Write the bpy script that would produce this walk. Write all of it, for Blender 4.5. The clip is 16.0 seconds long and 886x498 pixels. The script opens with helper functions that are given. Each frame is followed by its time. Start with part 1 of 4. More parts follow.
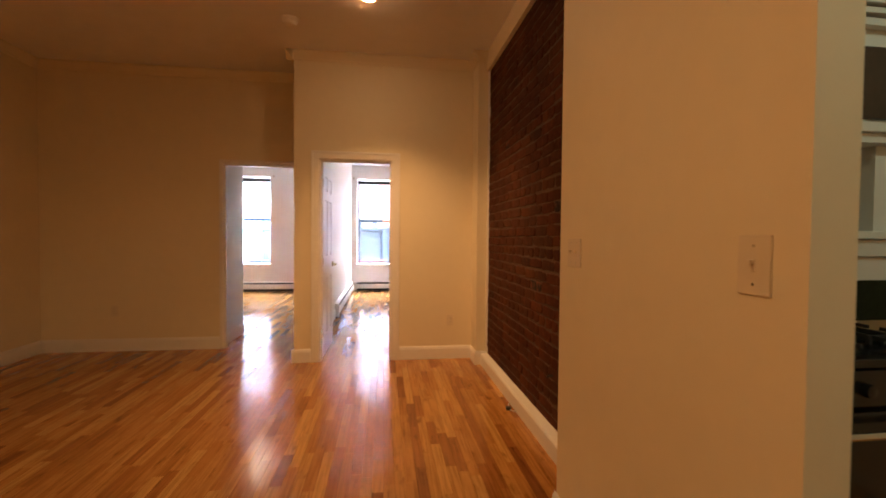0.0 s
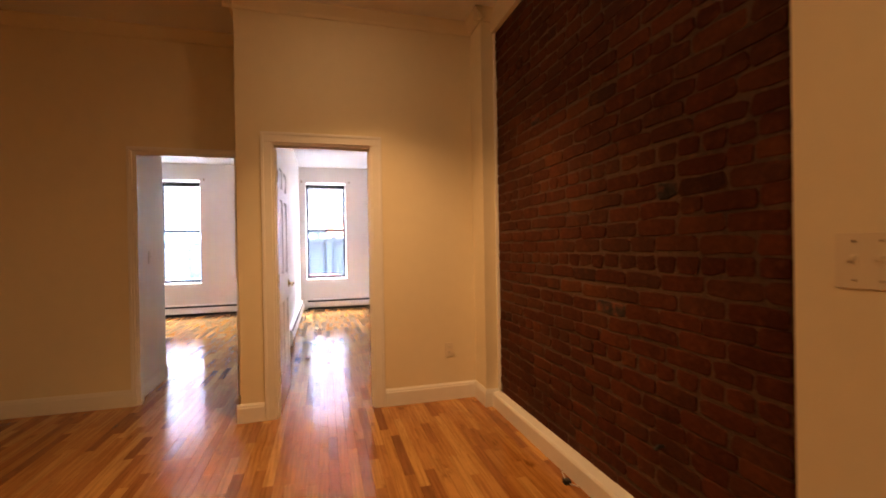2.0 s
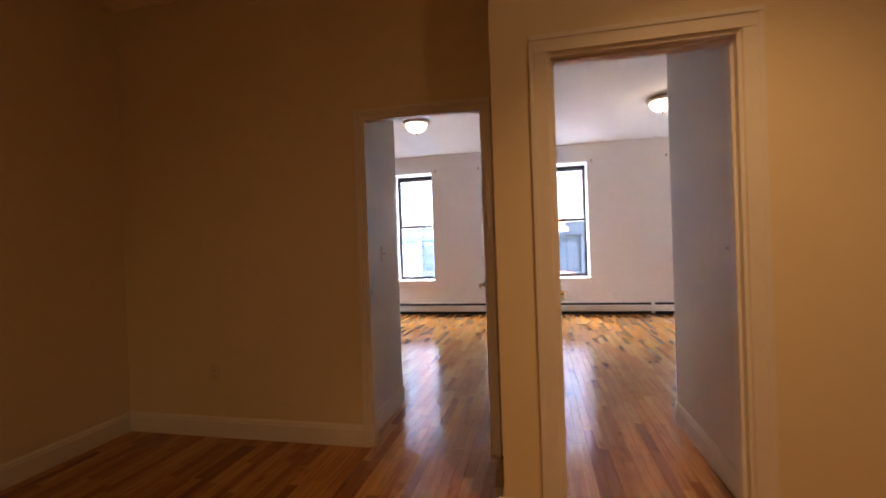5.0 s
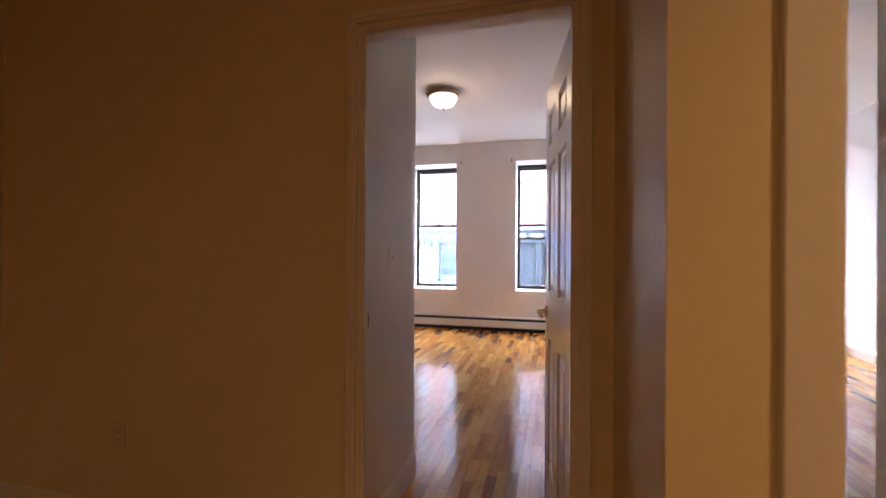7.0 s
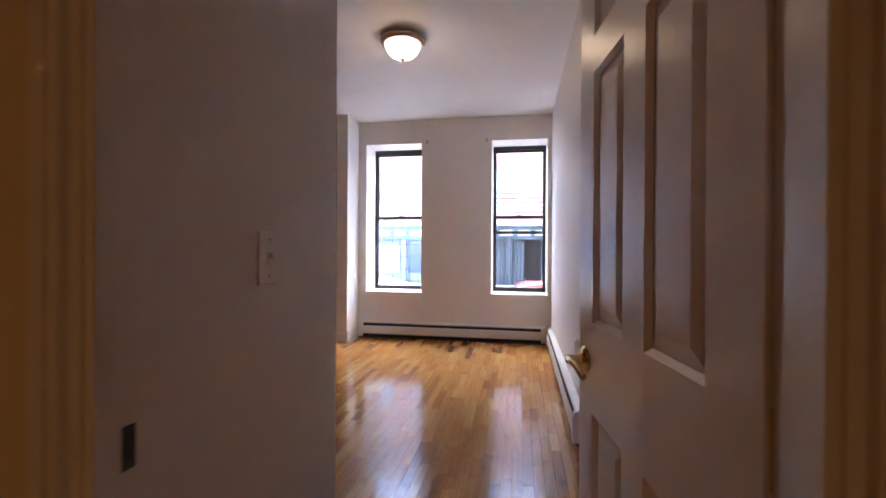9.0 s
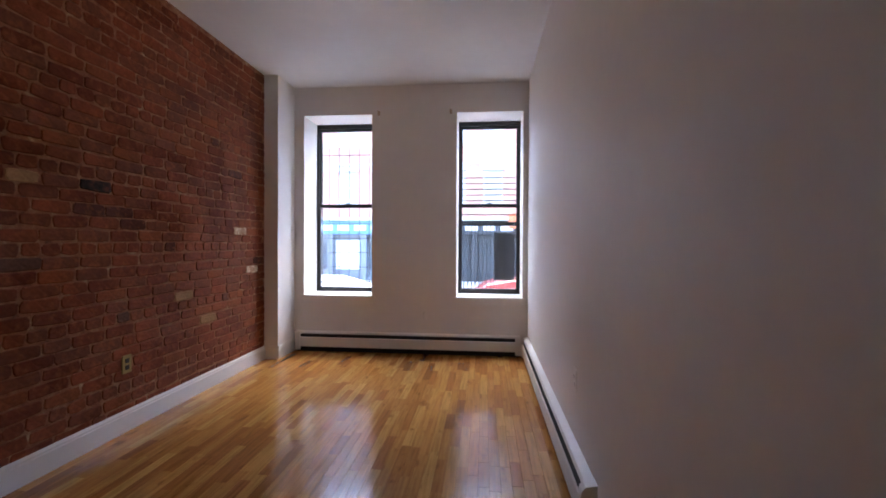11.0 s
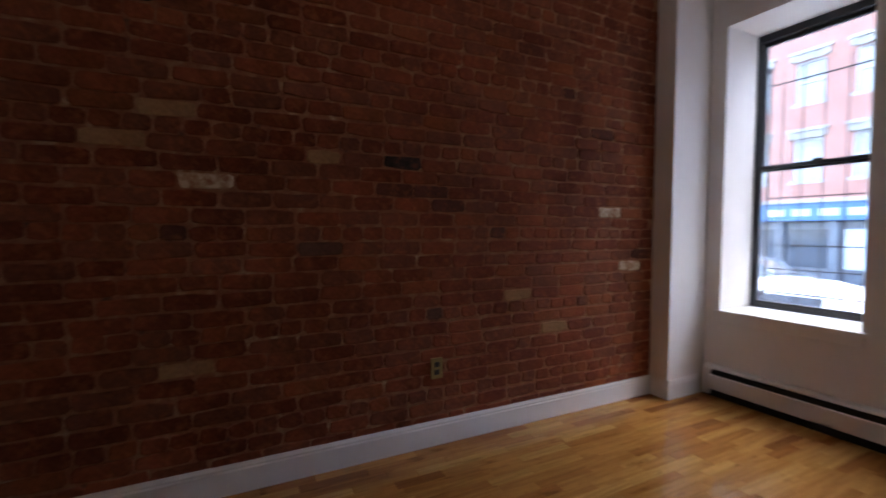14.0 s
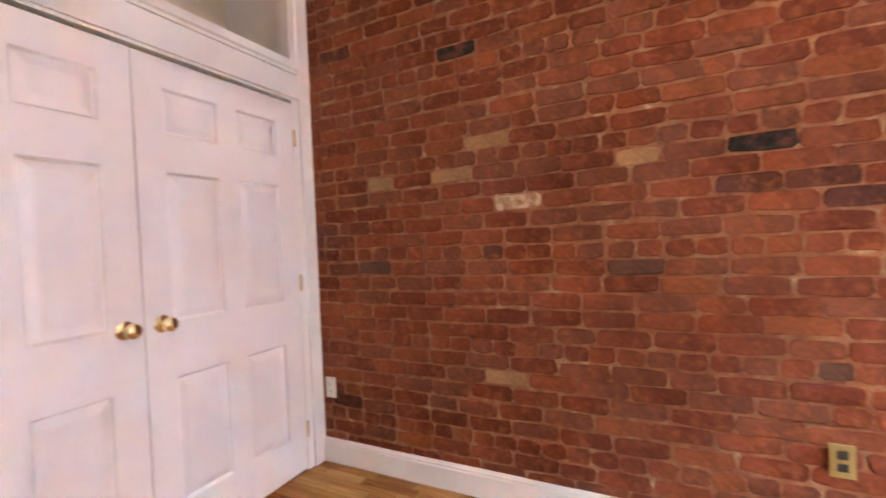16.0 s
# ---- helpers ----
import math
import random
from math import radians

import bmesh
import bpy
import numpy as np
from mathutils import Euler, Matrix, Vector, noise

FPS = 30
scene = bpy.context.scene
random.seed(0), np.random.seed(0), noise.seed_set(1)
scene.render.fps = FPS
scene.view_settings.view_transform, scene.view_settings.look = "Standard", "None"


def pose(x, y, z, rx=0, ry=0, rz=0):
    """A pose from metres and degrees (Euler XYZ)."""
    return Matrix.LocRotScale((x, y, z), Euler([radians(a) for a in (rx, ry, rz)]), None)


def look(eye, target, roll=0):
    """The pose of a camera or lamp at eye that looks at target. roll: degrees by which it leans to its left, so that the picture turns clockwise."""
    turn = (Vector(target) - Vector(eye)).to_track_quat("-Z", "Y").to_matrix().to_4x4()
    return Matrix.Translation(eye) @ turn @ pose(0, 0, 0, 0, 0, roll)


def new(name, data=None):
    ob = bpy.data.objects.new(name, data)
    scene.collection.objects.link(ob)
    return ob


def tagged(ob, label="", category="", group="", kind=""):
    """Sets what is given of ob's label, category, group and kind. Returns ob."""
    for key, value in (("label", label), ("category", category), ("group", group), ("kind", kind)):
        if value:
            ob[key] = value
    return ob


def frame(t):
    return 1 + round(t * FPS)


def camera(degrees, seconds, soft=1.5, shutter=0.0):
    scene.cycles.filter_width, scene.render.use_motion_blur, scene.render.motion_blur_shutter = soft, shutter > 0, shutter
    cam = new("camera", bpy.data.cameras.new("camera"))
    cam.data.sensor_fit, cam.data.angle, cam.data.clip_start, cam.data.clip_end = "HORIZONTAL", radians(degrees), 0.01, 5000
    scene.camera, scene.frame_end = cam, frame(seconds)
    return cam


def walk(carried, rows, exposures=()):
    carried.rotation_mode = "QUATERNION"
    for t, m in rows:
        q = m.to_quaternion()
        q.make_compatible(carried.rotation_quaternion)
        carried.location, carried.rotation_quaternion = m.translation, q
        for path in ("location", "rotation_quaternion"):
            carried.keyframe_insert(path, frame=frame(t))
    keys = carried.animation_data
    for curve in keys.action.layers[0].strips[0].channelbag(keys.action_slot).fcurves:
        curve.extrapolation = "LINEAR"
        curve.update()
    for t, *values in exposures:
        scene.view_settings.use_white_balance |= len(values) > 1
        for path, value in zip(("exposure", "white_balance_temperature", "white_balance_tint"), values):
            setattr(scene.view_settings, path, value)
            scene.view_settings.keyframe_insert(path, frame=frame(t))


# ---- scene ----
cam = camera(91.6, 16.0, soft=1.7, shutter=0.4)
PATH = [
    (0, (-0.113, 0.061, 1.261), (0.158, 2.041, 1.209), 0.5),
    (0.5, (-0.177, 0.305, 1.264), (0.228, 2.263, 1.256), -0.4),
    (1, (-0.253, 0.567, 1.265), (0.207, 2.513, 1.255), 1.0),
    (1.5, (-0.36, 0.831, 1.243), (0.26, 2.733, 1.226), -1.0),
    (2, (-0.401, 1.108, 1.248), (0.132, 3.036, 1.238), -1.0),
    (2.5, (-0.418, 1.359, 1.251), (0.025, 3.309, 1.256), 0.3),
    (3, (-0.494, 1.62, 1.259), (-0.074, 3.575, 1.302), -1.0),
    (3.5, (-0.575, 1.87, 1.252), (-0.374, 3.86, 1.266), -0.9),
    (4, (-0.617, 2.138, 1.266), (-0.817, 4.128, 1.301), -0.9),
    (4.5, (-0.709, 2.378, 1.246), (-1.067, 4.345, 1.233), -0.4),
    (5, (-0.827, 2.616, 1.237), (-1.253, 4.57, 1.228), -2.0),
    (5.2, (-0.855, 2.721, 1.24), (-1.337, 4.662, 1.222), -1.9),
    (7.5, (-1.27, 3.957, 1.241), (-1.737, 5.901, 1.247), 1.3),
    (8, (-1.331, 4.214, 1.231), (-1.635, 6.19, 1.219), 0.8),
    (8.5, (-1.371, 4.462, 1.212), (-1.639, 6.443, 1.156), -0.4),
    (9, (-1.384, 4.741, 1.225), (-1.737, 6.71, 1.218), 0.3),
    (9.5, (-1.417, 4.984, 1.224), (-1.671, 6.968, 1.237), 1.0),
    (9.7, (-1.443, 5.087, 1.236), (-1.622, 7.078, 1.29), 0.8),
    (11.8, (-1.464, 6.145, 1.188), (-1.697, 8.13, 1.123), -1.0),
    (12, (-1.479, 6.266, 1.19), (-1.913, 8.218, 1.138), -1.2),
    (12.5, (-1.518, 6.523, 1.189), (-2.359, 8.337, 1.118), -0.5),
    (13, (-1.603, 6.748, 1.184), (-2.766, 8.373, 1.116), -0.4),
    (13.5, (-1.643, 6.975, 1.194), (-3.088, 8.356, 1.128), -1.8),
    (14, (-1.615, 7.212, 1.176), (-3.399, 8.112, 1.095), 0.3),
    (14.5, (-1.706, 7.386, 1.209), (-3.652, 7.84, 1.112), -1.0),
    (15, (-1.792, 7.531, 1.19), (-3.788, 7.649, 1.135), -1.5),
    (15.5, (-1.847, 7.631, 1.221), (-3.8, 7.209, 1.157), -1.5),
    (16, (-1.84, 7.695, 1.226), (-3.631, 6.806, 1.188), -2.4),
]

STOPS = [(0.0, 6.7, 6250, 10), (3.5, 6.3, 6250, 10), (5.0, 5.88, 6150, 10), (7.5, 5.85, 6150, 10), (9.0, 5.45, 6000, 10), (12.0, 4.4, 6050, 10),
         (13.0, 4.15, 6050, 10), (14.0, 4.05, 6100, 10), (14.5, 4.85, 6300, 10), (15.0, 6.2, 6450, 10), (15.5, 7.0, 6450, 10), (16.0, 7.15, 6450, 10)]
walk(cam, [(t, look(eye, target, roll)) for t, eye, target, roll in PATH], STOPS)

# ---- light ----
world = bpy.data.worlds.new("overcast_sky")
scene.world = world
world.use_nodes = True
wn = world.node_tree
sky = wn.nodes.new("ShaderNodeTexSky")
sky.sky_type, sky.sun_disc = "NISHITA", False
sky.sun_elevation, sky.sun_rotation = radians(68), radians(0)
sky.air_density, sky.dust_density = 1.0, 1.5
wn.links.new(sky.outputs[0], wn.nodes["Background"].inputs[0])
wn.nodes["Background"].inputs[1].default_value = 0.15
sun = new("sun", bpy.data.lights.new("sun", "SUN"))
sun.data.energy, sun.data.angle, sun.data.color = 0.5, radians(60), (1, 0.98, 0.95)
sun.matrix_world = look((0, 8, 20), (-1, 0, 0))
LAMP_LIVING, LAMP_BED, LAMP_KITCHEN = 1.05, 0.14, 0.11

# plan (metres)
LX, LL, RX = -3.72, -3.72, 0.91          # brick faces of the bedroom and of the living room
LIV_TOP, BED_TOP = 3.08, 2.93
FAR, GLASS = 10.375, 10.75     # inner face of the street wall, window plane
D1 = (-0.76, -0.03)           # door openings
D2 = (-1.887, -1.105)
PART_L, PART_R = -0.99, -0.87  # partition between the bedrooms
CL_Y = 5.95                   # closet front
BB = 0.135


# ---- materials ----
def mat(name, base, rough=0.5, metal=0.0, spread=0.06, scale=6.0, bump=0.0, bscale=60.0, coat=0.0, spec=0.5):
    """A plain surface with two scales of tone and a fine relief."""
    m = bpy.data.materials.new(name)
    m.use_nodes = True
    nt = m.node_tree
    b = nt.nodes["Principled BSDF"]
    b.inputs["Roughness"].default_value, b.inputs["Metallic"].default_value = rough, metal
    b.inputs["Coat Weight"].default_value, b.inputs["Specular IOR Level"].default_value = coat, spec
    co = nt.nodes.new("ShaderNodeTexCoord")
    n1, n2 = nt.nodes.new("ShaderNodeTexNoise"), nt.nodes.new("ShaderNodeTexNoise")
    n1.inputs["Scale"].default_value, n1.inputs["Detail"].default_value = scale * 0.25, 3
    n2.inputs["Scale"].default_value, n2.inputs["Detail"].default_value = scale * 4, 4
    add = nt.nodes.new("ShaderNodeMath")
    add.operation = "ADD"
    ramp = nt.nodes.new("ShaderNodeValToRGB")
    lo, hi = [max(0, c * (1 - spread)) for c in base], [min(1, c * (1 + spread)) for c in base]
    ramp.color_ramp.elements[0].color, ramp.color_ramp.elements[1].color = (*lo, 1), (*hi, 1)
    ramp.color_ramp.elements[0].position, ramp.color_ramp.elements[1].position = 0.3, 0.7
    half = nt.nodes.new("ShaderNodeMath")
    half.operation = "MULTIPLY"
    half.inputs[1].default_value = 0.5
    for n in (n1, n2):
        nt.links.new(co.outputs["Object"], n.inputs["Vector"])
    nt.links.new(n1.outputs["Fac"], add.inputs[0])
    nt.links.new(n2.outputs["Fac"], add.inputs[1])
    nt.links.new(add.outputs[0], half.inputs[0])
    nt.links.new(half.outputs[0], ramp.inputs["Fac"])
    nt.links.new(ramp.outputs["Color"], b.inputs["Base Color"])
    if bump:
        n3, bp = nt.nodes.new("ShaderNodeTexNoise"), nt.nodes.new("ShaderNodeBump")
        n3.inputs["Scale"].default_value, n3.inputs["Detail"].default_value = bscale, 3
        bp.inputs["Strength"].default_value, bp.inputs["Distance"].default_value = bump, 0.004
        nt.links.new(co.outputs["Object"], n3.inputs["Vector"])
        nt.links.new(n3.outputs["Fac"], bp.inputs["Height"])
        nt.links.new(bp.outputs["Normal"], b.inputs["Normal"])
    return m


def piece_colours(m, colours, source):
    """Tones picked piece by piece: source is 'object' or 'island'."""
    nt = m.node_tree
    b = nt.nodes["Principled BSDF"]
    old = b.inputs["Base Color"].links[0].from_socket
    if source == "object":
        rnd = nt.nodes.new("ShaderNodeObjectInfo").outputs["Random"]
    else:
        rnd = nt.nodes.new("ShaderNodeNewGeometry").outputs["Random Per Island"]
    ramp = nt.nodes.new("ShaderNodeValToRGB")
    ramp.color_ramp.interpolation = "CONSTANT"
    els = ramp.color_ramp.elements
    els[0].position, els[0].color = 0, (*colours[0][1], 1)
    els[1].position, els[1].color = colours[1][0], (*colours[1][1], 1)
    for p, c in colours[2:]:
        els.new(p).color = (*c, 1)
    mix = nt.nodes.new("ShaderNodeMix")
    mix.data_type, mix.blend_type = "RGBA", "MULTIPLY"
    mix.inputs[0].default_value = 1.0
    nt.links.new(rnd, ramp.inputs["Fac"])
    nt.links.new(ramp.outputs["Color"], mix.inputs[6])
    nt.links.new(old, mix.inputs[7])
    nt.links.new(mix.outputs[2], b.inputs["Base Color"])
    return m


def brick_mat(name, source, tone=1.0):
    m = mat(name, (0.9, 0.9, 0.9), 0.8, spread=0.5, scale=15, bump=0.6, bscale=45, spec=0.15)
    tones = [(0, (0.30, 0.078, 0.034)), (0.16, (0.35, 0.098, 0.042)), (0.32, (0.26, 0.066, 0.031)), (0.48, (0.29, 0.098, 0.050)),
             (0.62, (0.25, 0.064, 0.031)), (0.76, (0.38, 0.118, 0.044)), (0.86, (0.28, 0.092, 0.047)), (0.985, (0.16, 0.056, 0.036))]
    piece_colours(m, [(p, tuple(c * tone for c in col)) for p, col in tones], source)
    nt = m.node_tree
    b = nt.nodes["Principled BSDF"]
    geo, blot, ramp, mix = (nt.nodes.new(k) for k in ("ShaderNodeNewGeometry", "ShaderNodeTexNoise", "ShaderNodeValToRGB", "ShaderNodeMix"))
    blot.inputs["Scale"].default_value, blot.inputs["Detail"].default_value, blot.inputs["Roughness"].default_value = 24, 5, 0.65
    ramp.color_ramp.elements[0].position, ramp.color_ramp.elements[0].color = 0.50, (0, 0, 0, 1)
    ramp.color_ramp.elements[1].position, ramp.color_ramp.elements[1].color = 0.72, (0.65, 0.65, 0.65, 1)
    mix.data_type = "RGBA"
    mix.inputs[7].default_value = (0.42 * tone, 0.145 * tone, 0.055 * tone, 1)
    old = b.inputs["Base Color"].links[0].from_socket
    nt.links.new(geo.outputs["Position"], blot.inputs["Vector"])
    nt.links.new(blot.outputs["Fac"], ramp.inputs["Fac"])
    nt.links.new(ramp.outputs["Color"], mix.inputs[0])
    nt.links.new(old, mix.inputs[6])
    soot, sramp, dark = (nt.nodes.new(k) for k in ("ShaderNodeTexNoise", "ShaderNodeValToRGB", "ShaderNodeMix"))
    soot.inputs["Scale"].default_value, soot.inputs["Detail"].default_value = 2.2, 4
    sramp.color_ramp.elements[0].position, sramp.color_ramp.elements[0].color = 0.36, (0.80, 0.78, 0.79, 1)
    sramp.color_ramp.elements[1].position, sramp.color_ramp.elements[1].color = 0.60, (1.12, 1.1, 1.08, 1)
    dark.data_type, dark.blend_type = "RGBA", "MULTIPLY"
    dark.inputs[0].default_value = 1.0
    nt.links.new(geo.outputs["Position"], soot.inputs["Vector"])
    nt.links.new(soot.outputs["Fac"], sramp.inputs["Fac"])
    nt.links.new(mix.outputs[2], dark.inputs[6])
    nt.links.new(sramp.outputs["Color"], dark.inputs[7])
    nt.links.new(dark.outputs[2], b.inputs["Base Color"])
    return m


def patchy(m, stops, scale):
    """Uneven patches of several tones in place of the plain tone."""
    nt = m.node_tree
    geo, noise, ramp = (nt.nodes.new(k) for k in ("ShaderNodeNewGeometry", "ShaderNodeTexNoise", "ShaderNodeValToRGB"))
    noise.inputs["Scale"].default_value, noise.inputs["Detail"].default_value, noise.inputs["Roughness"].default_value = scale, 6, 0.7
    els = ramp.color_ramp.elements
    els[0].position, els[0].color = stops[0][0], (*stops[0][1], 1)
    els[1].position, els[1].color = stops[-1][0], (*stops[-1][1], 1)
    for p, c in stops[1:-1]:
        els.new(p).color = (*c, 1)
    nt.links.new(geo.outputs["Position"], noise.inputs["Vector"])
    nt.links.new(noise.outputs["Fac"], ramp.inputs["Fac"])
    nt.links.new(ramp.outputs["Color"], nt.nodes["Principled BSDF"].inputs["Base Color"])
    return m


def oak_mat(name, source):
    m = mat(name, (0.95, 0.95, 0.95), 0.14, spread=0.12, scale=5, coat=0.0, spec=0.42)
    nt = m.node_tree
    piece_colours(m, [(0, (0.46, 0.212, 0.052)), (0.17, (0.52, 0.258, 0.068)), (0.34, (0.40, 0.175, 0.042)),
                      (0.50, (0.57, 0.305, 0.086)), (0.64, (0.35, 0.142, 0.036)), (0.76, (0.48, 0.222, 0.056)), (0.93, (0.27, 0.102, 0.028))], source)
    b = nt.nodes["Principled BSDF"]
    co, mp, gr = nt.nodes.new("ShaderNodeTexCoord"), nt.nodes.new("ShaderNodeMapping"), nt.nodes.new("ShaderNodeTexNoise")
    geo = nt.nodes.new("ShaderNodeNewGeometry")
    mp.inputs["Scale"].default_value = (70, 3.5, 4)
    gr.inputs["Scale"].default_value, gr.inputs["Detail"].default_value = 1.0, 5
    shift = nt.nodes.new("ShaderNodeVectorMath")
    shift.operation = "ADD"
    far = nt.nodes.new("ShaderNodeMath")
    far.operation = "MULTIPLY"
    far.inputs[1].default_value = 40.0
    rnd = nt.nodes.new("ShaderNodeObjectInfo").outputs["Random"] if source == "object" else geo.outputs["Random Per Island"]
    nt.links.new(rnd, far.inputs[0])
    nt.links.new(geo.outputs["Position"], shift.inputs[0])
    nt.links.new(far.outputs[0], shift.inputs[1])
    nt.links.new(shift.outputs[0], mp.inputs["Vector"])
    nt.links.new(mp.outputs["Vector"], gr.inputs["Vector"])
    ramp = nt.nodes.new("ShaderNodeValToRGB")
    ramp.color_ramp.elements[0].position, ramp.color_ramp.elements[0].color = 0.35, (0.72, 0.66, 0.6, 1)
    ramp.color_ramp.elements[1].position, ramp.color_ramp.elements[1].color = 0.6, (1.1, 1.1, 1.1, 1)
    mix = nt.nodes.new("ShaderNodeMix")
    mix.data_type, mix.blend_type = "RGBA", "MULTIPLY"
    mix.inputs[0].default_value = 0.8
    old = b.inputs["Base Color"].links[0].from_socket
    nt.links.new(gr.outputs["Fac"], ramp.inputs["Fac"])
    nt.links.new(old, mix.inputs[6])
    nt.links.new(ramp.outputs["Color"], mix.inputs[7])
    nt.links.new(mix.outputs[2], b.inputs["Base Color"])
    # knots and worn spots, stretched along the strip
    kmap, knot, kr, km = (nt.nodes.new(k) for k in ("ShaderNodeMapping", "ShaderNodeTexNoise", "ShaderNodeValToRGB", "ShaderNodeMix"))
    kmap.inputs["Scale"].default_value = (16, 5.5, 4)
    knot.inputs["Scale"].default_value, knot.inputs["Detail"].default_value = 1.0, 3
    kr.color_ramp.elements[0].position, kr.color_ramp.elements[0].color = 0.62, (1, 1, 1, 1)
    kr.color_ramp.elements[1].position, kr.color_ramp.elements[1].color = 0.78, (0.46, 0.38, 0.32, 1)
    km.data_type, km.blend_type = "RGBA", "MULTIPLY"
    km.inputs[0].default_value = 1.0
    nt.links.new(shift.outputs[0], kmap.inputs["Vector"])
    nt.links.new(kmap.outputs["Vector"], knot.inputs["Vector"])
    nt.links.new(knot.outputs["Fac"], kr.inputs["Fac"])
    nt.links.new(mix.outputs[2], km.inputs[6])
    nt.links.new(kr.outputs["Color"], km.inputs[7])
    nt.links.new(km.outputs[2], b.inputs["Base Color"])
    wav, bp = nt.nodes.new("ShaderNodeTexNoise"), nt.nodes.new("ShaderNodeBump")
    wav.inputs["Scale"].default_value, wav.inputs["Detail"].default_value = 9.0, 2
    bp.inputs["Strength"].default_value, bp.inputs["Distance"].default_value = 0.12, 0.006
    nt.links.new(geo.outputs["Position"], wav.inputs["Vector"])
    nt.links.new(wav.outputs["Fac"], bp.inputs["Height"])
    nt.links.new(bp.outputs["Normal"], b.inputs["Normal"])
    return m


def glow(name, colour, strength):
    m = bpy.data.materials.new(name)
    m.use_nodes = True
    b = m.node_tree.nodes["Principled BSDF"]
    b.inputs["Base Color"].default_value = (0.85, 0.82, 0.75, 1)
    b.inputs["Roughness"].default_value = 0.25
    b.inputs["Emission Color"].default_value = (*colour, 1)
    b.inputs["Emission Strength"].default_value = strength
    return m


def glass_mat(name):
    m = bpy.data.materials.new(name)
    m.use_nodes = True
    b = m.node_tree.nodes["Principled BSDF"]
    b.inputs["Transmission Weight"].default_value = 1
    b.inputs["Roughness"].default_value, b.inputs["IOR"].default_value = 0.0, 1.45
    return m


def grained(m):
    """Moulded wood grain running up a door skin."""
    nt = m.node_tree
    co, mp, gr = (nt.nodes.new(k) for k in ("ShaderNodeTexCoord", "ShaderNodeMapping", "ShaderNodeTexNoise"))
    mp.inputs["Scale"].default_value = (130, 130, 7)
    gr.inputs["Scale"].default_value, gr.inputs["Detail"].default_value, gr.inputs["Distortion"].default_value = 1.0, 4, 0.8
    bp = [n for n in nt.nodes if n.type == "BUMP"][0]
    bp.inputs["Strength"].default_value, bp.inputs["Distance"].default_value = 0.28, 0.0018
    nt.links.new(co.outputs["Object"], mp.inputs["Vector"])
    nt.links.new(mp.outputs["Vector"], gr.inputs["Vector"])
    nt.links.new(gr.outputs["Fac"], bp.inputs["Height"])
    return m


PAINT_LIV = mat("cream_wall_paint", (0.78, 0.70, 0.52), 0.55, spread=0.025, scale=3, bump=0.12, bscale=90)
PAINT_BED = mat("white_wall_paint", (0.80, 0.77, 0.74), 0.55, spread=0.025, scale=3, bump=0.12, bscale=90)
PAINT_CEIL = mat("ceiling_paint", (0.80, 0.79, 0.78), 0.7, spread=0.03, scale=2, bump=0.1, bscale=70)
PAINT_LOFT = mat("beige_loft_paint", (0.66, 0.58, 0.44), 0.6, spread=0.03, scale=3, bump=0.1)
TRIM = mat("white_trim_gloss", (0.80, 0.78, 0.75), 0.32, spread=0.03, scale=5, bump=0.05, bscale=40)
DOOR = grained(mat("white_door_gloss", (0.80, 0.77, 0.76), 0.28, spread=0.025, scale=4, bump=0.06, bscale=120))
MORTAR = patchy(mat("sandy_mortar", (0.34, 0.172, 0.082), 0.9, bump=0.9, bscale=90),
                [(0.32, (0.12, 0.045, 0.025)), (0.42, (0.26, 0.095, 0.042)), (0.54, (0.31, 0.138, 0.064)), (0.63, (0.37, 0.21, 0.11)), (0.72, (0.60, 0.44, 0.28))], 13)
BRICK_O, BRICK_I = brick_mat("old_red_brick", "object", 0.90), brick_mat("old_red_brick_joined", "island", 0.90)
# Living room wall: same brick tones at 0.30 in place of 0.90, darker mortar.
BRICK_DO, BRICK_DI = brick_mat("dark_red_brick", "object", 0.30), brick_mat("dark_red_brick_joined", "island", 0.30)
MORTAR_D = mat("dark_brown_mortar", (0.085, 0.045, 0.025), 0.85, spread=0.6, scale=10, bump=0.8, bscale=120)
BRICK_TAN = mat("tan_brick", (0.36, 0.205, 0.095), 0.85, spread=0.35, scale=15, bump=0.6, spec=0.15)
BRICK_BROWN = mat("smoked_brick", (0.13, 0.062, 0.042), 0.85, spread=0.4, scale=15, bump=0.6, spec=0.12)
BRICK_BLACK = patchy(mat("burnt_brick", (0.06, 0.045, 0.045), 0.85, bump=0.6, spec=0.12), [(0.40, (0.020, 0.018, 0.018)), (0.50, (0.050, 0.034, 0.030)), (0.62, (0.17, 0.058, 0.032))], 11)
BRICK_PALE = patchy(mat("plaster_spotted_brick", (0.50, 0.39, 0.28), 0.8, bump=0.8), [(0.36, (0.30, 0.11, 0.05)), (0.48, (0.44, 0.30, 0.18)), (0.56, (0.62, 0.50, 0.36))], 20)
OAK_O, OAK_I = oak_mat("oak_strip", "object"), oak_mat("oak_strip_joined", "island")
SUBFLOOR = mat("dark_floor_joint", (0.07, 0.035, 0.018), 0.6, spread=0.2)
BRASS = mat("polished_brass", (0.80, 0.66, 0.36), 0.18, 1.0, spread=0.08, scale=20)
BLACKP = mat("black_frame_paint", (0.025, 0.025, 0.028), 0.45, spread=0.3, scale=8)
IRON = mat("black_iron", (0.03, 0.03, 0.033), 0.5, 0.0, spread=0.3, scale=10, bump=0.2)
PLASTIC = mat("ivory_plastic", (0.72, 0.64, 0.50), 0.35, spread=0.03)
